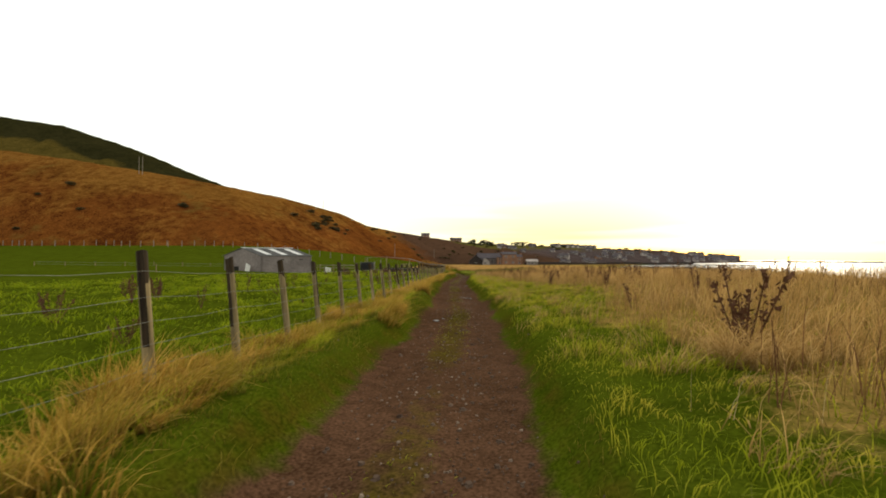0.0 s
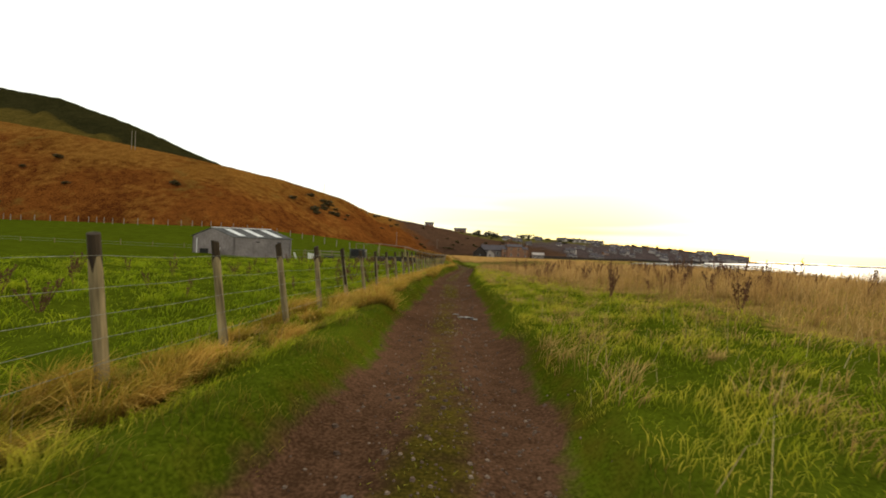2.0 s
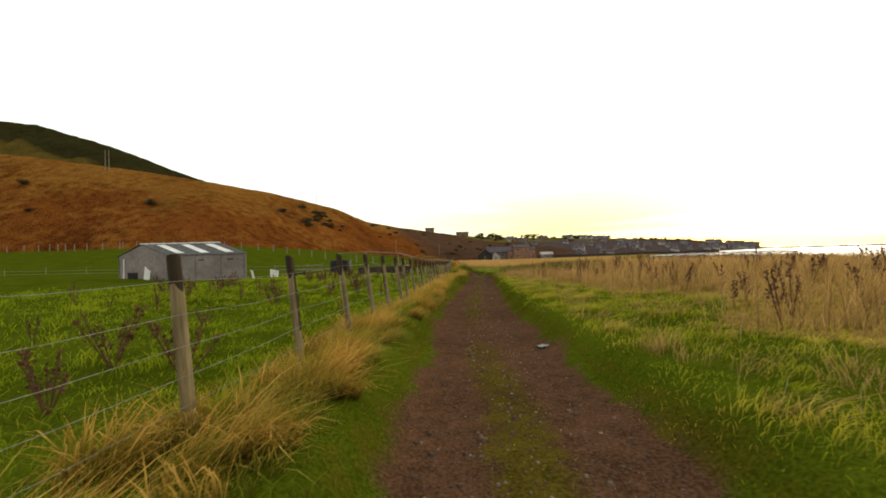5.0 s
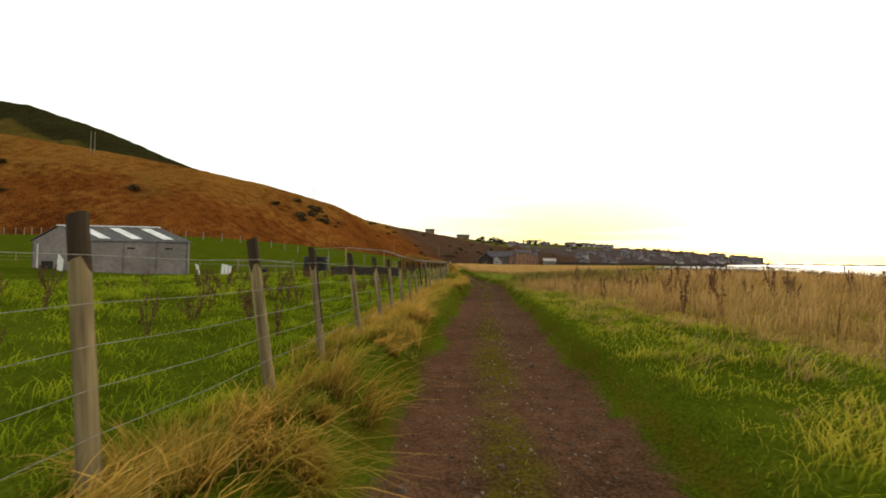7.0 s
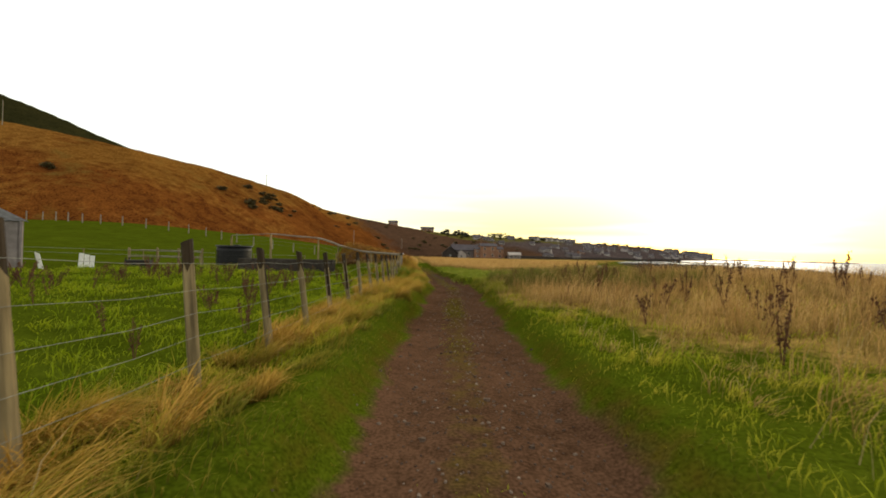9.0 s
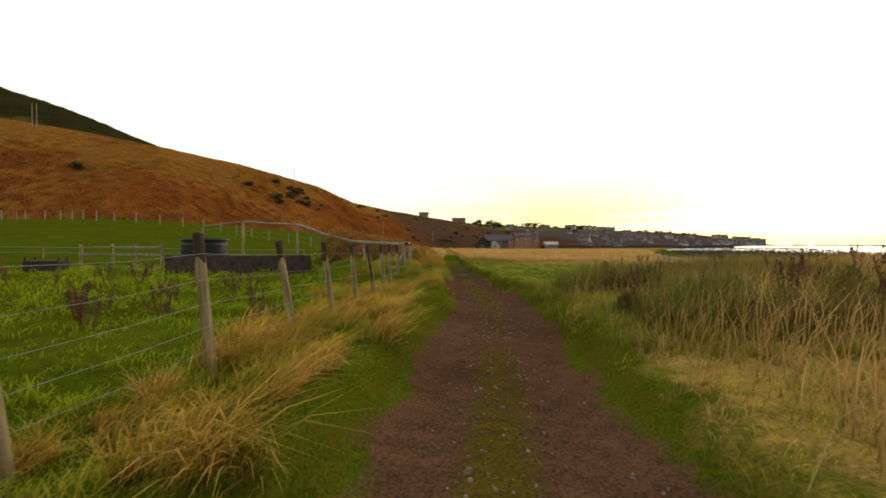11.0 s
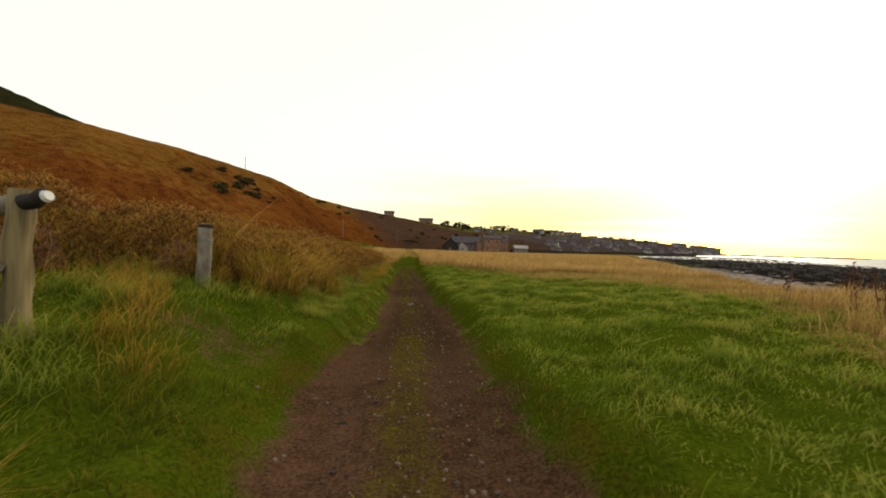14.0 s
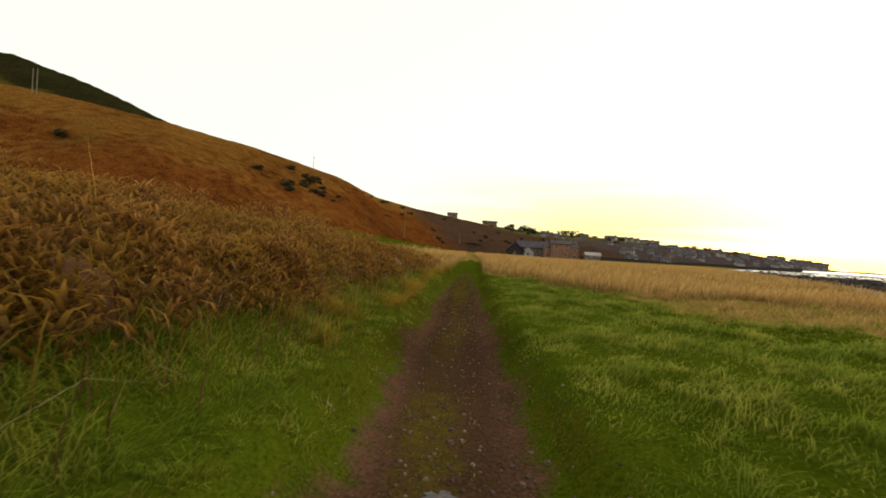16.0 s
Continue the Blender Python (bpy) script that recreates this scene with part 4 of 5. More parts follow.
    cx = track_x(cy) - 0.46 - 0.90 * rng.rand(760)
    tussocks("foot_grass", cx, cy, rng.uniform(0.05, 0.13, 760) * (0.55 + 0.45 * smooth(0.5, 1.0, np.abs(off_track(cx, cy)))), 38, lush_mat, "long green grass along the foot of the brambles", 331, (0.2, -0.1), 0.8, (0.0018, 0.0046), 0.42)


thicket()


# ---- fence along the pasture ----
FENCE_X = -1.68
POST_Y = [-1.6, -0.6, 0.4, 1.45, 2.45, 3.38, 4.28, 5.22, 6.25, 7.31, 8.39, 9.46, 10.50, 11.63, 12.78, 14.03, 15.3, 16.56, 17.79, 18.87, 19.91, 20.98, 21.91, 22.96, 24.07, 25.06, 26.08, 27.11, 28.11, 29.15, 30.26, 31.4, 32.52, 33.57, 34.54, 35.42, 36.3, 37.0, 37.62]


def fence_line(y):
    """Where the heads of the posts stand across the line of the fence, and how high over the lie of the land."""
    x = float(np.interp(y, (-2, 2.4, 4.2, 6, 12, 16, 21, 29, 32.5, 35.4, 37, 38.4), (-1.74, -1.73, -1.70, -1.67, -1.67, -1.69, -1.65, -1.69, -1.67, -1.60, -1.54, -1.46)))
    z = float(np.interp(y, (0, 2.4, 4.3, 8, 10, 16, 18.8, 21, 24, 27, 30, 31.4, 35.5, 37.7), (0.71, 0.72, 0.69, 0.69, 0.71, 0.70, 0.79, 0.77, 0.74, 0.69, 0.68, 0.73, 0.72, 0.74)))
    return x, z


def post_mesh(name, seed, tall=0.87, r=0.032):
    """A weathered round post with a split and a slanted top."""
    rng = random.Random(seed)
    bm = bmesh.new()
    sides, rings = 10, 8
    loops = []
    split = rng.randint(0, sides - 1)
    for i in range(rings + 1):
        f = (0.0, 0.14, 0.28, 0.42, 0.56, 0.70, 0.79, 0.83, 1.0)[i]
        ring = []
        for k in range(sides):
            a = k * math.tau / sides
            q = r * (1.04 - 0.08 * f) * (1 + rng.uniform(-0.035, 0.035))
            if k == split and f > 0.3:
                q *= 0.62
            ring.append(bm.verts.new((math.cos(a) * q, math.sin(a) * q, -0.12 + f * (tall + 0.12) + (0.012 * math.cos(a + seed) if i == rings else 0) + (rng.uniform(-0.06, 0.05) if i == 7 else 0))))
        loops.append(ring)
    for lo, hi in zip(loops, loops[1:]):
        for k in range(sides):
            bm.faces.new((lo[k], lo[(k + 1) % sides], hi[(k + 1) % sides], hi[k]))
    bm.faces.new(loops[-1])
    bm.faces.ensure_lookup_table()
    for i, fc in enumerate(bm.faces):
        side_k, ring_i = i % sides, i // sides
        if ring_i >= rings - 1 or (side_k in (split, (split - 1) % sides) and ring_i > 2):
            fc.material_index = 1
    me = bpy.data.meshes.new(name)
    bm.to_mesh(me)
    bm.free()
    me.materials.append(post_mat)
    me.materials.append(post_head_mat)
    return me


def wire_fence():
    root = empty("wire_fence", FENCE_X, 0, 0, 0, "weathered wooden post and wire stock fence beside the track", "fence")
    meshes = [post_mesh("post", s) for s in range(5)]
    rng = random.Random(9)
    feet = []
    for k, y in enumerate(POST_Y):
        x, z = fence_line(y)
        lean = rng.uniform(-8.5, -5.5) if y < 36.5 else -2.0
        x_foot = x + 0.9 * math.tan(radians(-lean))
        g = float(height(x_foot, y)) - 0.02
        ob = new("post", meshes[k % 5])
        ob.parent = root
        stretch_z = (z + float(lie(x, y)) - g) / 0.87
        ob.matrix_basis = pose(x_foot - FENCE_X, y, g, rng.uniform(-2, 2), lean, 0) @ pose(0, 0, 0, 0, 0, rng.choice((0, 36, 72, 180))) @ Matrix.Diagonal((1, 1, stretch_z, 1))
        feet.append((x_foot - FENCE_X, y, z + float(lie(x, y)) - 0.87, math.tan(radians(lean))))
    for h in (0.745, 0.585, 0.445, 0.315, 0.18):
        cu = bpy.data.curves.new("wire", "CURVE")
        cu.dimensions, cu.bevel_depth, cu.bevel_resolution = "3D", 0.0012, 1
        sp = cu.splines.new("POLY")
        pts = []
        for k, (x, y, z, slant) in enumerate(feet):
            pts.append((x + 0.036 + slant * h, y, z + h + 0.008 * math.sin(k * 2.1 + h * 9), 1))
            if k + 1 < len(feet):
                x2, y2, z2, slant2 = feet[k + 1]
                pts.append(((x + x2 + (slant + slant2) * h) / 2 + 0.036, (y + y2) / 2, (z + z2) / 2 + h - 0.012, 1))
        sp.points.add(len(pts) - 1)
        for p, q in zip(sp.points, pts):
            p.co = q
        tmp = new("wire_path", cu)
        me = bpy.data.meshes.new_from_object(tmp.evaluated_get(bpy.context.evaluated_depsgraph_get()))
        bpy.data.objects.remove(tmp)
        me.materials.clear()
        me.materials.append(wire_mat)
        ob = new("wire", me)
        ob.parent = root


wire_fence()


# ---- fence end: rail, strainer post, gate post ----
def rail_fence():
    """A round grey rail that dips from a bank down to the strainer post, on thin posts with wires below."""
    root = empty("rail_fence", -1.45, 38.3, 0, 0, "grey wooden rail on posts running up to a pen", "fence")
    spots = [(-1.45, 38.3, 0.09), (-2.58, 39.14, 0.14), (-3.07, 39.5, 0.18), (-4.08, 40.25, 0.40), (-4.5, 40.55, 0.54), (-5.1, 41.0, 0.68), (-7.8, 42.8, 0.88), (-10.5, 44.6, 0.82)]
    for i, ((x0, y0, z0), (x1, y1, z1)) in enumerate(zip(spots, spots[1:])):
        bm = bmesh.new()
        thick = 0.042 if i < 5 else 0.030 if i < 6 else 0.016
        rod(bm, (x0 + 1.45, y0 - 38.3, z0), (x1 + 1.45, y1 - 38.3, z1), thick, thick * 0.95, 9, 4, 0.008, i)
        part("rail", bm, rail_mat, root, "", True)
    for i, (x, y, z) in enumerate(spots):
        if i in (0, 2, 4):
            continue
        g = float(height(x, y))
        bm = bmesh.new()
        rod(bm, (x + 1.45, y - 38.3, g - 0.05), (x + 1.44, y - 38.3, z - 0.02), 0.034 if i < 6 else 0.05, 0.030 if i < 6 else 0.045, 9, 5, 0.008, 40 + i)
        part("post", bm, post_mat, root)
    for h in (0.16, 0.32, 0.48):
        for (x0, y0, z0), (x1, y1, z1) in zip(spots, spots[1:]):
            bm = bmesh.new()
            rod(bm, (x0 + 1.45, y0 - 38.26, z0 - h), (x1 + 1.45, y1 - 38.26, z1 - h), 0.0022, 0.0022, 5)
            part("wire", bm, wire_mat, root)


def pen_rails():
    """A low two-rail fence beside the tank."""
    root = empty("pen_fence", -14.0, 44.2, 0, 0, "low weathered two-rail timber fence beside the water tank", "fence")
    spots = [(-15.6, 44.6), (-14.0, 44.3), (-12.7, 43.9), (-11.4, 43.6)]
    tops = [float(height(x, y)) + 0.78 for x, y in spots]
    for i, ((x, y), z) in enumerate(zip(spots, tops)):
        bm = bmesh.new()
        rod(bm, (x + 14.0, y - 44.2, z - 0.85), (x + 14.0, y - 44.2, z + 0.05), 0.06, 0.05, 8, 3, 0.008, 70 + i)
        part("post", bm, post_mat, root)
    for ((x0, y0), z0), ((x1, y1), z1) in zip(zip(spots, tops), zip(spots[1:], tops[1:])):
        for drop in (0.08, 0.38):
            bm = bmesh.new()
            rod(bm, (x0 + 14.0, y0 - 44.27, z0 - drop), (x1 + 14.0, y1 - 44.27, z1 - drop), 0.035, 0.035, 6, 2, 0.006, 80)
            part("rail", bm, rail_mat, root)


def strainer():
    g = float(height(-1.45, 38.3))
    top = 0.815 + float(lie(-1.45, 37.0)) - g
    root = empty("strainer_post", -1.45, 38.3, g, 0, "thick wooden strainer post with a diagonal strut", "fence post")
    bm = bmesh.new()
    rod(bm, (0, 0, -0.1), (0, 0, top), 0.050, 0.046, 12, 6, 0.008, 3)
    part("post", bm, post_mat, root, "", True)
    bm = bmesh.new()
    rod(bm, (-0.17, -0.22, -0.03), (-0.02, -0.05, top - 0.30), 0.030, 0.026, 8, 3, 0.004, 5)
    part("strut", bm, band_mat, root, "pale diagonal wooden strut", True)
    bm = bmesh.new()
    rod(bm, (0.03, -0.02, top - 0.06), (0.13, -0.03, top - 0.03), 0.034, 0.030, 10, 2, 0.01, 6)
    part("rail_end", bm, wood_dark_mat, root, "dark sawn end of the rail", True)
    bm = bmesh.new()
    rod(bm, (0.13, -0.03, top - 0.03), (0.145, -0.032, top - 0.025), 0.026, 0.020, 10)
    part("end_cap", bm, white_mat, root, "pale white cap")


def gate_post():
    g = float(height(-1.5, 39.72))
    root = empty("gate_post", -1.5, 39.72, g, 0, "pale weathered round gate post with dark bands", "gate post")
    tall = 0.74 + float(lie(-1.5, 38.0)) - g
    bm = bmesh.new()
    rod(bm, (0, 0, -0.06), (0.01, 0, tall), 0.052, 0.048, 14, 9, 0.006, 8)
    part("post", bm, band_mat, root, "", True)
    bm = bmesh.new()
    rod(bm, (0.01, 0, tall), (0.01, 0, tall + 0.022), 0.056, 0.047, 14)
    part("cap", bm, wood_dark_mat, root, "dark mossy cap", True)
    for f in (0.35, 0.78):
        bm = bmesh.new()
        rod(bm, (0.008 * f, 0, tall * f), (0.008 * f, 0, tall * f + 0.012), 0.0535, 0.0535, 14)
        part("band", bm, wire_mat, root, "thin rusty wire band")


rail_fence()
pen_rails()
strainer()
gate_post()


# ---- water tank and trough in the pasture ----
def tank():
    x, y = -10.2, 44.3
    g = float(height(x, y))
    root = empty("water_tank", x, y, g - 0.02, 4, "round black ribbed plastic water tank standing in the pasture", "water tank")
    bm = bmesh.new()
    rod(bm, (0, 0, 0), (0, 0, 1.00), 0.80, 0.78, 28, 4)
    part("body", bm, black_mat, root, "", True)
    for i in range(4):
        bm = bmesh.new()
        rod(bm, (0, 0, 0.08 + 0.23 * i), (0, 0, 0.12 + 0.23 * i), 0.825, 0.825, 28)
        part("rib", bm, black_mat, root)
    bm = bmesh.new()
    rod(bm, (0, 0, 1.00), (0, 0, 1.06), 0.86, 0.82, 28)
    part("lid", bm, black_mat, root, "overhanging black lid")
    bm = bmesh.new()
    rod(bm, (0.1, 0, 1.06), (0.1, 0, 1.10), 0.16, 0.14, 16)
    part("inlet_cap", bm, black_mat, root)


def trough():
    x, y = -5.5, 38.55
    g = float(height(x, y))
    root = empty("cattle_trough", x, y, g - 0.03, 3, "long low dark concrete cattle trough behind the fence", "trough")
    bm = bmesh.new()
    box(bm, 0, -0.22, 0, 3.3, 0.07, 0.46, 0.012)
    part("front_wall", bm, concrete_mat, root)
    bm = bmesh.new()
    box(bm, 0, 0.22, 0, 3.3, 0.07, 0.46, 0.012)
    part("back_wall", bm, concrete_mat, root)
    for s in (-1, 1):
        bm = bmesh.new()
        box(bm, s * 1.615, 0, 0, 0.07, 0.37, 0.455, 0.012)
        part("end_wall", bm, concrete_mat, root)
    bm = bmesh.new()
    box(bm, 0, 0, 0.0, 3.16, 0.37, 0.36)
    part("water", bm, puddle_mat, root, "dark still water")


tank()
trough()


# ---- the farm shed ----
def shed():
    gx, gy = -18.3, 36.7
    root = empty("farm_shed", gx, gy, -0.72, 0, "grey block farm shed with a dark sheet roof and skylights", "shed")
    a, c = Vector((4.3, 0.9, 0)), Vector((-4.3, 1.3, 0))     # along the long wall, along the gable
    H, RIDGE = 1.68, 2.36
    up = Vector((0, 0, 1))

    def slab(p, q, z0, z1, thick, inward):
        bm = bmesh.new()
        v = [bm.verts.new(w) for w in (p + up * z0, q + up * z0, q + up * z1, p + up * z1)]
        o = [bm.verts.new(w.co + inward * thick) for w in v]
        bm.faces.new(v)
        bm.faces.new(o[::-1])
        for i in range(4):
            bm.faces.new((v[i], v[(i + 1) % 4], o[(i + 1) % 4], o[i]))
        return bm
    zero = Vector((0, 0, 0))
    part("long_wall", slab(zero, a, 0, H, 0.12, c.normalized()), block_mat, root)
    part("long_wall", slab(c, a + c, 0, H, 0.12, -c.normalized()), block_mat, root)
    for base, inward in ((zero, a.normalized()), (a, -a.normalized())):
        bm = bmesh.new()
        q = [base, base + c, base + c + up * H, base + c * 0.5 + up * RIDGE, base + up * H]
        v = [bm.verts.new(w) for w in q]
        o = [bm.verts.new(w + inward * 0.12) for w in q]
        bm.faces.new(v)
        bm.faces.new(o[::-1])
        for i in range(5):
            bm.faces.new((v[i], v[(i + 1) % 5], o[(i + 1) % 5], o[i]))
        part("gable_wall", bm, block_mat, root)
    # roof sheets with ribs and three pale skylight strips on the near slope
    for s, foot_ in ((0, zero), (1, c)):
        eave = foot_ + up * H + (foot_ - c * 0.5).normalized() * 0.12 - up * 0.05
        top = c * 0.5 + up * (RIDGE + 0.03)
        ax = a.normalized()
        p0, p1 = eave - ax * 0.12, eave + a + ax * 0.12
        t0, t1 = top - ax * 0.12, top + a + ax * 0.12
        bm = bmesh.new()
        n = 28
        lo, hi = [], []
        for i in range(n + 1):
            f = i / n
            w = up * (0.018 if i % 2 else 0.0)
            lo.append(bm.verts.new(p0.lerp(p1, f) + w))
            hi.append(bm.verts.new(t0.lerp(t1, f) + w))
        for i in range(n):
            bm.faces.new((lo[i], lo[i + 1], hi[i + 1], hi[i]))
        roof = part("roof", bm, sheet_mat, root)
        bmesh_solid = roof.modifiers.new("thickness", "SOLIDIFY")
        bmesh_solid.thickness = 0.02
        if s == 0:
            for f in (0.16, 0.46, 0.76):
                bm = bmesh.new()
                q = [p0.lerp(p1, f).lerp(t0.lerp(t1, f), 0.14), p0.lerp(p1, f + 0.10).lerp(t0.lerp(t1, f + 0.10), 0.14), p0.lerp(p1, f + 0.10).lerp(t0.lerp(t1, f + 0.10), 0.86), p0.lerp(p1, f).lerp(t0.lerp(t1, f), 0.86)]
                low_v = [bm.verts.new(w + up * 0.022) for w in q]
                high_v = [bm.verts.new(w + up * 0.034) for w in q]
                bm.faces.new(high_v)
                for i in range(4):
                    bm.faces.new((low_v[i], low_v[(i + 1) % 4], high_v[(i + 1) % 4], high_v[i]))
                part("skylight", bm, skylight_mat, root, "pale translucent skylight sheet")
    bm = bmesh.new()
    rod(bm, c * 0.5 + up * (RIDGE + 0.04) - a.normalized() * 0.12, c * 0.5 + up * (RIDGE + 0.04) + a * 1.03, 0.035, 0.035, 8)
    part("ridge_cap", bm, skylight_mat, root, "pale ridge capping")
    # pilasters, vents and an open doorway
    for f in (0.0, 0.33, 0.66, 0.995):
        bm = bmesh.new()
        p = a * f - c.normalized() * 0.03
        box(bm, p.x, p.y, 0, 0.07, 0.07, H - 0.03, 0, 12)
        part("pilaster", bm, block_mat, root)
    for f in (0.42, 0.80):
        bm = bmesh.new()
        p = a * f - c.normalized() * 0.012
        box(bm, p.x, p.y, 1.28, 0.34, 0.03, 0.07, 0, 11.8)
        part("vent", bm, dark_mat, root, "dark slotted vent")
    bm = bmesh.new()
    p = c * 0.70 - a.normalized() * 0.015
    box(bm, p.x, p.y, 0.02, 0.95, 0.03, 0.62, 0, -16.8)
    part("doorway", bm, dark_mat, root, "low dark open doorway")
    bm = bmesh.new()
    p = c * 0.88 - a.normalized() * 0.03
    box(bm, p.x, p.y, 0.02, 0.05, 0.05, H - 0.2, 0, -16.8)
    part("downpipe", bm, white_mat, root, "white rainwater pipe")


shed()


def leaning_board(x, y, tall, wide, lean, turn, label):
    g = float(height(x, y))
    root = empty("leaning_board", x, y, g - 0.03, turn, label, "board", "white boards by the shed")
    for i in range(3):
        bm = bmesh.new()
        made = box(bm, (i - 1) * wide / 3, 0, 0, wide / 3 * 0.82, 0.03, tall * (1 - 0.06 * i), 0.005)
        bmesh.ops.transform(bm, matrix=pose(0, 0, 0, 0, lean, 0), verts=bm.verts)
        part("plank", bm, white_mat, root)


leaning_board(-19.6, 36.6, 0.74, 0.66, 14, -25, "stack of white boards leaning on the shed gable")
leaning_board(-13.7, 38.0, 0.62, 0.14, -14, 10, "single white board leaning on the shed corner")
leaning_board(-12.7, 38.6, 0.55, 0.55, 3, 5, "pale white boards standing upright by the shed")


def feeder(x, y):
    g = float(height(x, y))
    root = empty("hay_feeder", x, y, g, 20, "dark low metal feeder standing in the pasture", "feeder")
    bm = bmesh.new()
    box(bm, 0, 0, 0.05, 0.8, 0.5, 0.28, 0.03)
    part("body", bm, dark_mat, root)
    for sx in (-1, 1):
        for sy in (-1, 1):
            bm = bmesh.new()
            rod(bm, (sx * 0.36, sy * 0.2, -0.05), (sx * 0.36, sy * 0.2, 0.42), 0.02, 0.02, 6)
            part("leg", bm, dark_mat, root)


feeder(-11.4, 39.4)
feeder(-24.5, 44.0)

# ---- posts far off across the pasture ----
def far_posts():
    root = empty("boundary_fence", -60, 80, 0, 0, "thin grey boundary fence at the foot of the hill", "fence")
    bm0 = bmesh.new()
    rod(bm0, (0, 0, -0.1), (0, 0, 1.1), 0.07, 0.06, 6)
    first = part("post", bm0, rail_mat, root)
    first.location = (0, 0, float(height(-60, 80)))
    for i in range(46):
        x = -118 + i * 2.3
        y = 75 - 0.05 * (x + 60) + 1.2 * math.sin(i * 0.7)
        ob = first.copy()
        scene.collection.objects.link(ob)
        ob.location = (x + 60, y - 80, float(height(x, y)))
    root2 = empty("pasture_fence", -20, 26, 0, 0, "thin wooden cross fence in the pasture", "fence")
    bm0 = bmesh.new()
    rod(bm0, (0, 0, -0.1), (0, 0, 0.55), 0.035, 0.03, 6)
    first = part("post", bm0, post_mat, root2)
    first.location = (0, 0, float(height(-20, 26)))
    for i in range(14):
        x = -46 + i * 2.9
        y = 47 + 0.2 * (x + 20)
        ob = first.copy()
        scene.collection.objects.link(ob)
        ob.location = (x + 20, y - 26, float(height(x, y)))
    root3 = empty("field_fence", -10.3, 75, 0, 0, "short weathered posts of a fence beyond the brambles", "fence")
    for i in range(8):
        y = 66 + 2.3 * i
        g = float(height(-10.3, y))
        bm = bmesh.new()
        rod(bm, (0.15 * math.sin(i), y - 75, g - 0.05), (0.15 * math.sin(i) + 0.02, y - 75, g + 0.62), 0.075, 0.065, 7, 3, 0.01, 90 + i)
        part("post", bm, post_mat, root3)
    for h in (0.25, 0.5):
        bm = bmesh.new()
        rod(bm, (-26, 47 - 5.2 - 26, float(height(-46, 41.8)) + h), (11.7, 47 + 2.3 - 26, float(height(-8.3, 49.3)) + h), 0.008, 0.008, 5)
        part("wire", bm, wire_mat, root2)


far_posts()


# ---- weeds ----
dock_mat = paint("dock_seed", (0.055, 0.024, 0.012), (0.13, 0.058, 0.028), 30, island=True)


def dock_mesh(seed):
    """A dead dock: ribbed stem with side stalks and clustered seed heads."""
    rng = random.Random(seed)
    bm = bmesh.new()
    for s in range(rng.randint(2, 4) if seed < 3 else rng.randint(6, 9)):
        wide = 0.10 if seed < 3 else 0.19
        lean = Vector((rng.uniform(-wide, wide), rng.uniform(-wide, wide), 0.34 + rng.uniform(-0.08, 0.06)))
        rod(bm, (0, 0, -0.03), lean, 0.006, 0.003, 5, 2, 0.004, seed + s)
        for i in range(26):
            f = rng.uniform(0.42, 1.03)
            a, q = rng.uniform(0, math.tau), rng.uniform(0.008, 0.05) * (1.25 - f)
            c = lean * f + Vector((math.cos(a) * q, math.sin(a) * q, rng.uniform(-0.01, 0.02)))
            w = rng.uniform(0.009, 0.018)
            v = [bm.verts.new(c + Vector((rng.uniform(-1, 1), rng.uniform(-1, 1), rng.uniform(-1.3, 1.3))) * w) for _ in range(4)]
            for t in ((0, 1, 2), (0, 2, 3), (0, 3, 1), (1, 3, 2)):
                bm.faces.new([v[k] for k in t])
    me = bpy.data.meshes.new("dock_plant")
    bm.to_mesh(me)
    bm.free()
    me.materials.append(dock_mat)
    return me


def docks():
    rng = random.Random(21)
    meshes = [dock_mesh(s) for s in range(5)]
    spots = []
    for i in range(90):
        spots.append((rng.uniform(-7.5, -2.1), rng.uniform(2, 37), rng.uniform(0.6, 1.1), "left"))
    for i in range(64):
        spots.append((-3.0 - rng.random() * 4.5, rng.choice((rng.gauss(23.5, 1.6), rng.gauss(33.0, 1.4), rng.uniform(16, 36))), rng.uniform(0.8, 1.30), "left"))
    for i in range(190):
        y = rng.uniform(4.5, 44) if i < 90 else rng.uniform(13, 36)
        spots.append((float(np.interp(y, DRY_Y, DRY_X)) + rng.uniform(0.2, 6), y, rng.uniform(1.0, 1.65), "right"))
    spots += [(2.22, 3.02, 1.5, "bushy"), (3.0, 12.9, 1.5, "right"), (2.9, 12.7, 1.3, "right")]
    for i, (x, y, s, where_) in enumerate(spots):
        ob = new("dock_plant", meshes[i % 5 if where_ == "left" else 3 if where_ == "bushy" else i % 3])
        ob.matrix_basis = pose(x, y, float(height(x, y)) - 0.01, 0, 0, rng.uniform(0, 360)) @ Matrix.Diagonal((s, s, s, 1))
        tagged(ob, "dead brown dock plant among the pasture grass" if where_ == "left" else "dead brown dock plant standing in dry grass", "weed", "dead docks")


docks()


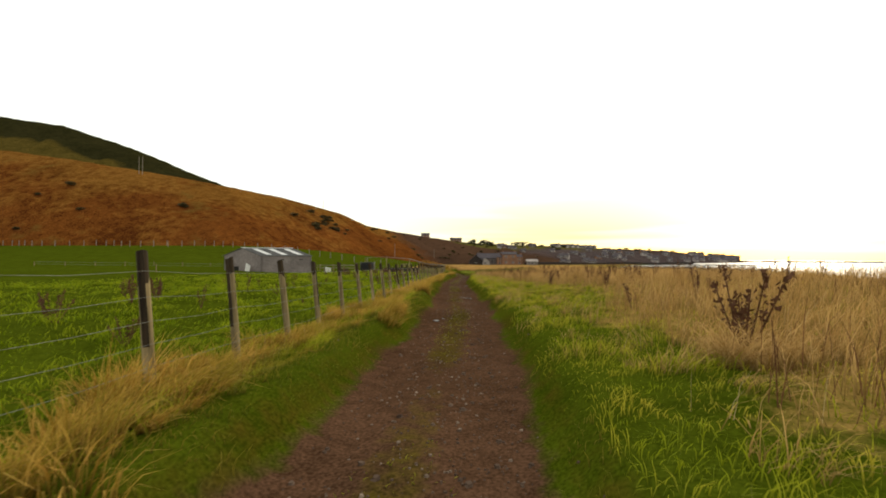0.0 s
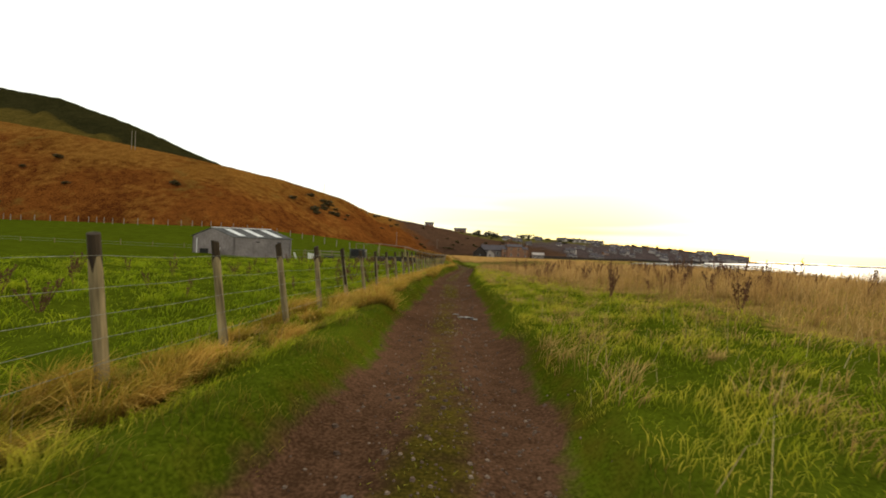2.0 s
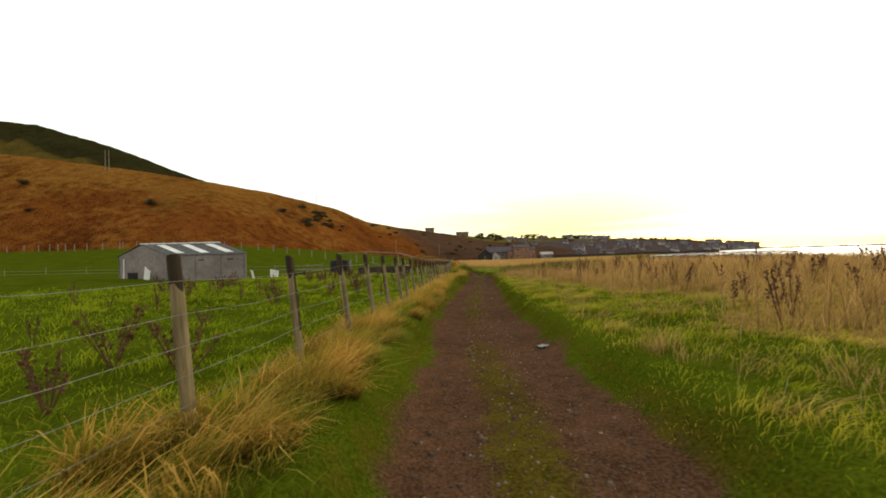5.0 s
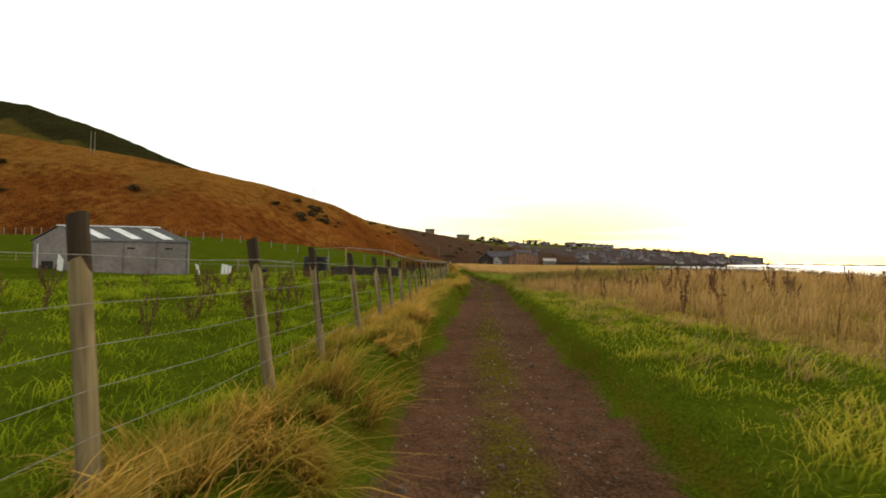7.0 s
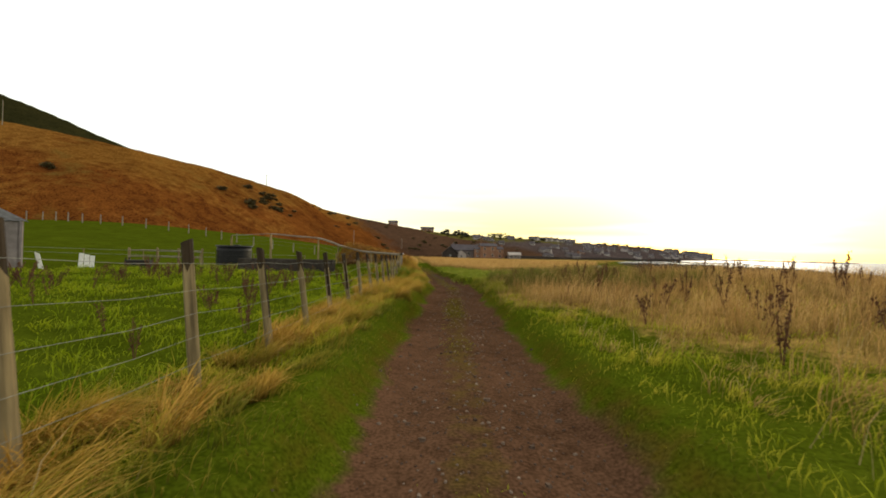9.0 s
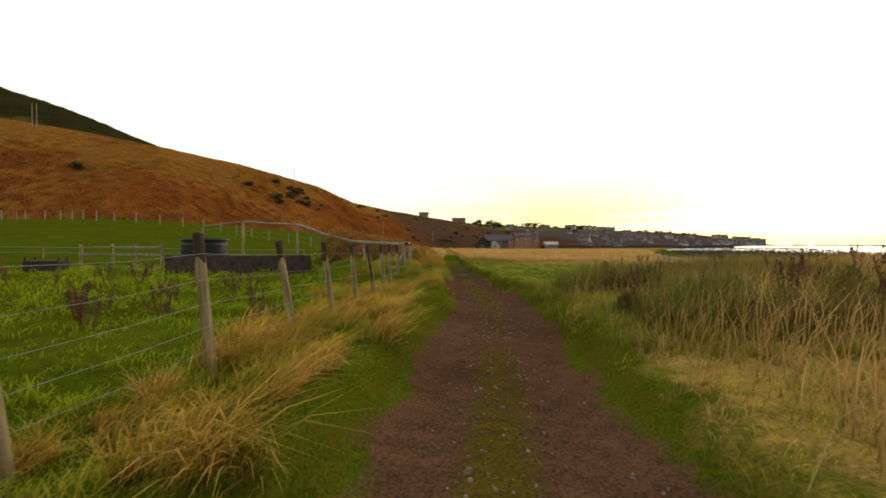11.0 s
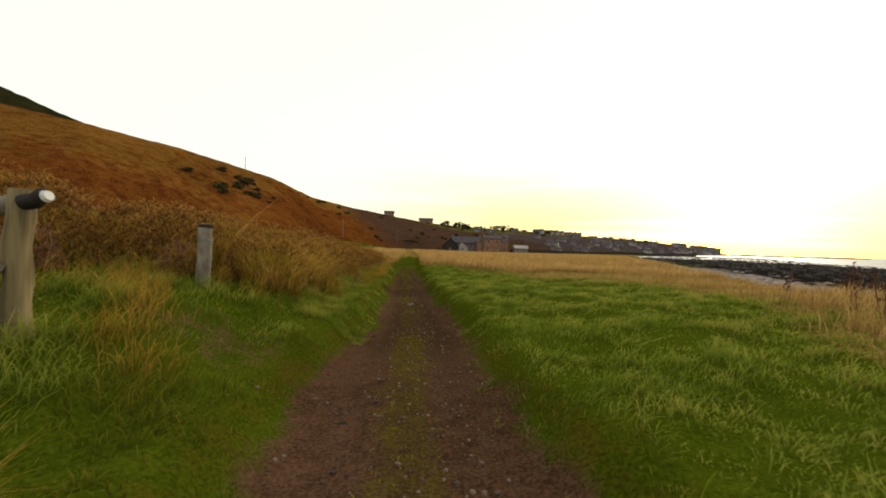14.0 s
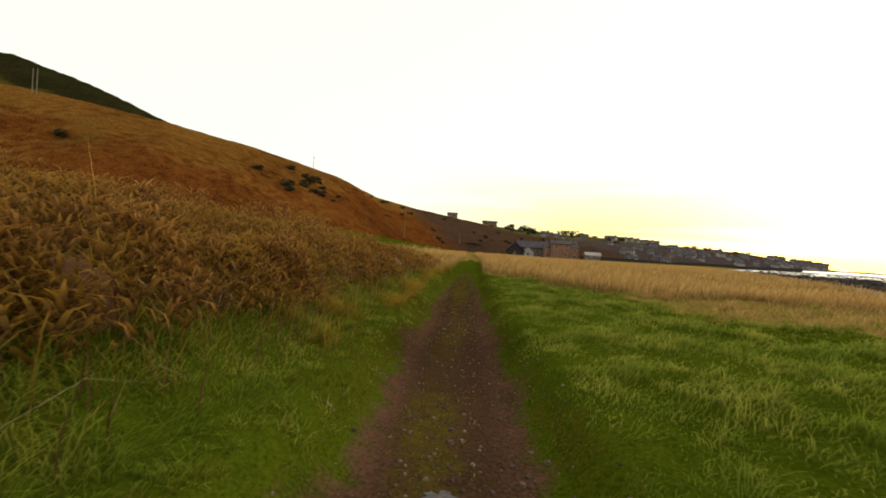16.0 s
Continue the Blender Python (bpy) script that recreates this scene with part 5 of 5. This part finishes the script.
# ---- stones and puddles on the track ----
def stones(name, x, y, s, mat, label, category, seed, flat=0.6):
    """One mesh of many small faceted stones."""
    rng = np.random.RandomState(seed)
    n = len(x)
    z = height(x, y)
    a = rng.uniform(0, 3, n)[:, None] + np.arange(5)[None, :] * math.tau / 5
    lo = np.stack([x[:, None] + np.cos(a) * s[:, None] * rng.uniform(0.8, 1.3, (n, 5)), y[:, None] + np.sin(a) * s[:, None] * rng.uniform(0.8, 1.3, (n, 5)), np.repeat(z[:, None], 5, 1) - 0.002], 2)
    hi = np.stack([x[:, None] + np.cos(a + 0.4) * s[:, None] * rng.uniform(0.5, 0.8, (n, 5)), y[:, None] + np.sin(a + 0.4) * s[:, None] * rng.uniform(0.5, 0.8, (n, 5)), z[:, None] + s[:, None] * flat * rng.uniform(0.7, 1.2, (n, 5))], 2)
    verts = np.concatenate([lo, hi], 1).reshape(-1, 3)
    faces = []
    for i in range(n):
        o = i * 10
        faces += [(o + k, o + (k + 1) % 5, o + 5 + (k + 1) % 5, o + 5 + k) for k in range(5)] + [(o + 5, o + 6, o + 7, o + 8, o + 9)]
    tagged(new(name, mesh_of(name, verts.tolist(), faces, mat)), label, category, kind="stuff")


def gravel():
    rng = np.random.RandomState(31)
    n = 12000
    y = rng.uniform(0.6, 46, n)
    x = track_x(y) + rng.normal(0, 0.12, n) + rng.choice((-0.32, 0.30, 0.0, 0.34), n)
    s = np.where(rng.rand(n) < 0.93, rng.uniform(0.003, 0.009, n), rng.uniform(0.009, 0.022, n))
    stones("track_gravel", x, y, s, stone_mat, "loose pale and brown stones bedded in the track", "gravel", 32)
    n = 2600
    y = rng.uniform(0.6, 50, n)
    x = track_x(y) + rng.normal(0, 0.26, n)
    stones("pale_stones", x, y, rng.uniform(0.004, 0.013, n), pale_stone_mat, "scattered pale stones on the track", "gravel", 34, 0.5)
    n = 6000
    y = rng.uniform(38, 68, n)
    x = np.interp(y, EDGE_Y, EDGE_X) + np.abs(rng.normal(0.4, 1.8, n))
    stones("shingle", x, y, rng.uniform(0.04, 0.13, n) * (0.6 + y / 80), shingle_mat, "pale shingle and cobbles along the shore", "shingle", 33, 0.45)
    n = 5200
    y = rng.uniform(30, 230, n)
    e, s = np.interp(y, EDGE_Y, EDGE_X), np.interp(y, SEA_Y, SEA_X)
    x = e + (s - e) * rng.uniform(0.10, 0.98, n)
    stones("shore_rocks", x, y, rng.uniform(0.10, 0.34, n) * (0.7 + y / 150), weed_rock_mat, "dark weed-covered rocks on the foreshore", "rocks", 35, 0.26)


pale_stone_mat = paint("pale_stone", (0.10, 0.070, 0.052), (0.27, 0.20, 0.15), 14, island=True, spec=0.04)
weed_rock_mat = paint("weed_rock", (0.008, 0.006, 0.005), (0.030, 0.022, 0.017), 2, island=True)
shingle_mat = paint("shingle", (0.12, 0.09, 0.075), (0.40, 0.33, 0.29), 3, island=True)


def puddle(x, y, rx, ry, seed):
    rng = random.Random(seed)
    bm = bmesh.new()
    ring = []
    for k in range(28):
        a = k * math.tau / 28
        q = 1 + 0.26 * math.sin(2 * a + seed) + 0.24 * math.sin(5 * a + seed * 2) + 0.14 * math.sin(9 * a + seed) + rng.uniform(-0.12, 0.12)
        ring.append(bm.verts.new((math.cos(a) * rx * q, math.sin(a) * ry * q, 0.0)))
    bm.faces.new(ring)
    low_ring = [bm.verts.new(v.co + Vector((0, 0, -0.02))) for v in ring]
    for k in range(28):
        bm.faces.new((ring[k], low_ring[k], low_ring[(k + 1) % 28], ring[(k + 1) % 28]))
    me = bpy.data.meshes.new("puddle")
    bm.to_mesh(me)
    bm.free()
    me.materials.append(puddle_mat)
    ob = new("puddle", me)
    ob.location = (x, y, max(float(height(x + dx, y)) for dx in (-0.06, 0, 0.06)) + 0.004)
    tagged(ob, "shallow muddy rain puddle in the track", "puddle", "puddles")


gravel()
for px, py, rx, ry, seed in ((0.33, 11.0, 0.085, 0.05, 1), (0.20, 11.20, 0.035, 0.03, 2), (0.47, 10.85, 0.035, 0.04, 3), (-0.16, 6.4, 0.05, 0.045, 4), (-0.06, 6.62, 0.025, 0.02, 5), (0.42, 17.4, 0.06, 0.05, 6), (-0.10, 43.1, 0.05, 0.04, 7)):
    puddle(px, py, rx, ry, seed)


# ---- gorse, poles and trees on the hill ----
def bush_mesh(name, seed, mat, n=150, leaf=0.20):
    """A crown of many small clumps about a metre across."""
    rng = random.Random(seed)
    bm = bmesh.new()
    lobes = [(Vector((rng.uniform(-0.45, 0.45), rng.uniform(-0.45, 0.45), rng.uniform(0.25, 0.75))), rng.uniform(0.22, 0.42)) for _ in range(6)]
    for i in range(n):
        c, r = lobes[i % 6]
        d = Vector((rng.gauss(0, 1), rng.gauss(0, 1), rng.gauss(0, 1))).normalized() * r * rng.uniform(0.7, 1.1)
        p = c + d
        v = [bm.verts.new(p + Vector((rng.uniform(-1, 1), rng.uniform(-1, 1), rng.uniform(-1, 1))) * leaf) for _ in range(4)]
        for t in ((0, 1, 2), (0, 2, 3), (0, 3, 1), (1, 3, 2)):
            bm.faces.new([v[k] for k in t])
    me = bpy.data.meshes.new(name)
    bm.to_mesh(me)
    bm.free()
    me.materials.append(mat)
    return me


def gorse():
    rng = random.Random(41)
    meshes = [bush_mesh("gorse_bush", s, gorse_mat) for s in range(4)]
    spots = []
    for i in range(22):
        f = rng.random()
        spots.append((0.385 + 0.04 * f + rng.uniform(-0.012, 0.012), rng.uniform(0.38, 0.84), rng.uniform(0.5, 1.7)))
    for i in range(5):
        spots.append((rng.uniform(0.10, 0.30), rng.choice((rng.uniform(0.08, 0.30), rng.uniform(0.35, 0.6))), rng.uniform(0.7, 1.7)))
    for i in range(60):
        spots.append((rng.uniform(0.455, 0.74), rng.uniform(0.08, 0.97), rng.uniform(0.4, 1.3)))
    for i, (u, v, s) in enumerate(spots):
        p = on_hill(u, min(v, 0.99))
        ob = new("gorse_bush", meshes[i % 4])
        ob.matrix_basis = pose(p.x, p.y, p.z - 0.15 * s, 0, 0, rng.uniform(0, 360)) @ Matrix.Diagonal((s * 1.25, s * 1.25, s * 0.75, 1))
        tagged(ob, "dark gorse bush on the bracken hillside", "bush", "gorse on the hill")


gorse()


def pole(p, tall, twin=False):
    root = empty("power_pole", p.x, p.y, p.z - 0.2, 0, "grey wooden twin power pole on the hillside" if twin else "thin grey wooden pole on the hillside", "pole")
    for dx in ((-0.5, 0.5) if twin else (0,)):
        bm = bmesh.new()
        rod(bm, (dx, 0, 0), (dx, 0, tall), 0.09, 0.06, 7)
        part("pole", bm, rail_mat, root)
    if not twin:
        bm = bmesh.new()
        box(bm, 0, 0, tall * 0.92, 0.5, 0.07, 0.07)
        part("crossarm", bm, rail_mat, root)


pole(on_hill(0.228, 0.90), 5.2, True)
pole(on_hill(0.415, 0.99), 3.6)
pole(on_hill(0.485, 0.10), 5.0)
pole(on_hill(0.56, 0.15), 4.0)


def tree(p, s, seed):
    root = empty("tree", p.x, p.y, p.z - 0.2, 0, "small dark wind-bent tree on the skyline", "tree", "skyline trees")
    bm = bmesh.new()
    rod(bm, (0, 0, 0), (0.1 * s, 0, 0.6 * s), 0.09 * s, 0.05 * s, 6, 2, 0.02, seed)
    for k in range(3):
        a = k * 2.1 + seed
        rod(bm, (0.08 * s, 0, 0.45 * s), (0.08 * s + math.cos(a) * 0.3 * s, math.sin(a) * 0.3 * s, 0.85 * s), 0.035 * s, 0.015 * s, 5)
    part("trunk", bm, wood_dark_mat, root)
    crown = new("crown", bush_mesh("crown", seed, leaf_mat, 130, 0.15))
    crown.parent = root
    crown.matrix_basis = pose(0.05 * s, 0, 0.02 * s) @ Matrix.Diagonal((s * 1.3, s * 1.3, s * 0.75, 1))


rng_t = random.Random(51)
for i in range(34):
    u = 0.70 + 0.24 * rng_t.random()
    tree(on_hill(u, rng_t.uniform(0.72, 0.99)), rng_t.uniform(1.3, 2.6), 60 + i)
for u, s in ((0.715, 3.2), (0.735, 3.8), (0.745, 3.0), (0.775, 3.0), (0.785, 3.4)):
    tree(on_hill(u, 0.985), s, int(u * 1000))


# ---- the town ----
def house(x, y, z, w, d, h, roof_h, turn, wall, roof, label, windows=3, storeys=1, chimneys=1, gable_front=False):
    root = empty("house", x, y, z, turn, label, "house", "houses of the town")
    bm = bmesh.new()
    box(bm, 0, 0, -1.5, w, d, h + 1.5)
    if not gable_front:
        g = [(-w / 2, -d / 2, h), (-w / 2, d / 2, h), (-w / 2, 0, h + roof_h)], [(w / 2, -d / 2, h), (w / 2, d / 2, h), (w / 2, 0, h + roof_h)]
    else:
        g = [(-w / 2, -d / 2, h), (w / 2, -d / 2, h), (0, -d / 2, h + roof_h)], [(-w / 2, d / 2, h), (w / 2, d / 2, h), (0, d / 2, h + roof_h)]
    for tri in g:
        bm.faces.new([bm.verts.new(v) for v in tri])
    part("wall", bm, wall, root)
    over = 0.06 * w
    for s in (-1, 1):
        bm = bmesh.new()
        if not gable_front:
            q = [(-w / 2 - over, s * (d / 2 + over), h - 0.08), (w / 2 + over, s * (d / 2 + over), h - 0.08), (w / 2 + over, 0, h + roof_h + 0.05), (-w / 2 - over, 0, h + roof_h + 0.05)]
        else:
            q = [(s * (w / 2 + over), -d / 2 - over, h - 0.08), (s * (w / 2 + over), d / 2 + over, h - 0.08), (0, d / 2 + over, h + roof_h + 0.05), (0, -d / 2 - over, h + roof_h + 0.05)]
        lo = [bm.verts.new(v) for v in q]
        hi = [bm.verts.new((v[0], v[1], v[2] + 0.12)) for v in q]
        bm.faces.new(hi)
        bm.faces.new(lo[::-1])
        for i in range(4):
            bm.faces.new((lo[i], lo[(i + 1) % 4], hi[(i + 1) % 4], hi[i]))
        part("roof", bm, roof, root)
    for i in range(chimneys):
        bm = bmesh.new()
        sx = (-1) ** i
        box(bm, sx * (w / 2 - 0.3) * (0 if gable_front else 1), 0, h + roof_h - 0.35, 0.5, 0.5, 0.95, 0.03)
        part("chimney", bm, wall, root)
    for r in range(storeys):
        for i in range(windows):
            wx = (i + 0.5) / windows * w - w / 2
            ww, wh = min(0.62, w / windows * 0.45), h / storeys * 0.42
            bm = bmesh.new()
            box(bm, wx, -d / 2 - 0.02, (r + 0.36) * h / storeys, ww, 0.06, wh)
            win = part("window", bm, glass_mat, root)
            bm = bmesh.new()
            for sx in (-1, 1):
                box(bm, wx + sx * ww / 2, -d / 2 - 0.04, (r + 0.36) * h / storeys, 0.035, 0.05, wh)
            for sz in (0, 1):
                box(bm, wx, -d / 2 - 0.042, (r + 0.36) * h / storeys + sz * wh - 0.04, ww, 0.05, 0.035)
            part("frame", bm, white_mat, win)
    return root


# the houses by the end of the track
house(19.4, 170, -1.6, 5.6, 5, 4.4, 0.9, 0, brick_mat, slate_mat, "two-storey red sandstone house with a low roof", 2, 2, 2)
house(15.6, 171, -1.6, 2.0, 4, 3.2, 0.8, 0, brick_mat, slate_mat, "dark narrow sandstone side wing beside the house", 1, 2, 1)
house(23.6, 171, -1.6, 2.4, 4, 3.4, 0.9, 0, brick_mat, slate_mat, "narrow sandstone side wing with a slate roof", 1, 2, 1)
house(5.6, 166, -1.6, 5.2, 6, 1.5, 2.4, 0, wood_dark_mat, wood_dark_mat, "dark timber barn with a steep gable", 1, 1, 0, True)
house(9.6, 169, -1.6, 3.4, 6, 1.4, 1.5, 0, cream_mat, slate_mat, "white gabled outbuilding with a slate roof", 1, 1, 0, True)
house(11.6, 175, -1.4, 9.5, 5, 2.6, 2.0, 3, render_mat, slate_mat, "long grey house with a pale slate roof", 4, 1, 2)
house(28.6, 168, -1.6, 4.2, 3, 1.5, 0.8, 0, render_mat, cream_mat, "low pavilion with a pale roof", 3, 1, 0)
for u, w, h in ((0.690, 6.2, 1.7), (0.628, 4.2, 1.4)):
    p = on_hill(u, 0.985)
    house(p.x, p.y, p.z - 0.2, w, 4, h, 0.7, 8, brick_mat, slate_mat, "square dark stone house standing on the skyline", 3, 1, 0)
rng_h = random.Random(61)
for i in range(62):
    u = 0.735 + 0.235 * rng_h.random()
    v = rng_h.choice((rng_h.uniform(0.05, 0.3), rng_h.uniform(0.3, 0.9)))
    p = on_hill(u, v)
    k = 0.55 + (u - 0.73) * 2.4
    pale = rng_h.random()
    wall = cream_mat if pale < 0.35 else render_mat if pale < 0.85 else brick_mat
    house(p.x, p.y, p.z - 0.2, rng_h.uniform(3.0, 6.5) * k, 3.6 * k, rng_h.uniform(1.5, 2.4) * k, 1.2 * k, rng_h.uniform(-35, 25), wall, slate_mat,
          "cream rendered terraced house with a slate roof" if wall is cream_mat else "grey stone town house with a slate roof" if wall is render_mat else "red sandstone town house with a slate roof", 3, 1, 1)
for i in range(7):
    p = on_hill(0.822 + 0.0055 * i, 0.965)
    house(p.x, p.y, p.z - 0.3, 5.6, 4, 1.4, 0.9, -35, cream_mat, slate_mat, "pale terrace house along the skyline", 3, 1, 1)
for i in range(8):
    p = on_hill(0.962 + 0.0046 * i, 0.5)
    house(p.x, p.y, p.z - 0.3, 6.5, 5, 2.4 + 0.5 * (i % 3), 1.3, -30, render_mat, slate_mat, "tall grey harbour house at the end of the headland", 3, 2, 1)

# dark harbour wall before the town
bm = bmesh.new()
for i in range(16):
    x = 30 + i * 6.2
    box(bm, x, 176 + i * 3.4, -2.6, 7.4, 1.0, 2.0 + 0.2 * math.sin(i), 0, 28)
me = bpy.data.meshes.new("sea_wall")
bm.to_mesh(me)
bm.free()
me.materials.append(wood_dark_mat)
tagged(new("sea_wall", me), "dark stone sea wall below the town", "wall", kind="structure")


# ---- litter on the verge ----
def paper_scrap(x, y, size, seed):
    rng = random.Random(seed)
    bm = bmesh.new()
    grid = [[bm.verts.new(((i - 2) * size / 4, (j - 1.5) * size * 0.14, 0.012 + rng.uniform(-0.006, 0.010))) for j in range(4)] for i in range(5)]
    for i in range(4):
        for j in range(3):
            bm.faces.new((grid[i][j], grid[i + 1][j], grid[i + 1][j + 1], grid[i][j + 1]))
    bmesh.ops.solidify(bm, geom=bm.faces[:], thickness=0.0015)
    me = bpy.data.meshes.new("paper_scrap")
    bm.to_mesh(me)
    bm.free()
    me.materials.append(white_mat)
    ob = new("paper_scrap", me)
    ob.matrix_basis = pose(x, y, float(height(x, y)) + 0.012, 0, 8, 25 + 50 * seed)
    tagged(ob, "crumpled white scrap of litter in the verge grass", "litter")


paper_scrap(-0.35, 36.71, 0.05, 1)
paper_scrap(-0.25, 36.57, 0.04, 2)


def twig(x, y):
    root = empty("forked_twig", x, y, float(height(x, y)), 0, "pale forked dead twig lying on the track", "twig")
    bm = bmesh.new()
    rod(bm, (-0.02, -0.03, 0.006), (0.025, 0.0, 0.010), 0.0026, 0.0022, 6)
    part("stem", bm, pale_stem_mat, root)
    bm = bmesh.new()
    rod(bm, (0.025, 0.0, 0.010), (0.022, 0.02, 0.055), 0.0022, 0.0014, 6)
    part("branch", bm, pale_stem_mat, root)


twig(0.21, 22.80)


def boulder(x, y, size, seed):
    rng = random.Random(seed)
    bm = bmesh.new()
    bmesh.ops.create_icosphere(bm, subdivisions=2, radius=size)
    for v in bm.verts:
        v.co = Vector((v.co.x * 1.3, v.co.y * 0.9, v.co.z * 0.55)) * rng.uniform(0.86, 1.1)
    me = bpy.data.meshes.new("boulder")
    bm.to_mesh(me)
    bm.free()
    me.materials.append(pale_stone_mat)
    ob = new("boulder", me)
    ob.location = (x, y, float(height(x, y)) + size * 0.1)
    tagged(ob, "pale rounded stone half sunk in the pasture grass", "stone")


boulder(-1.92, 22.73, 0.06, 4)
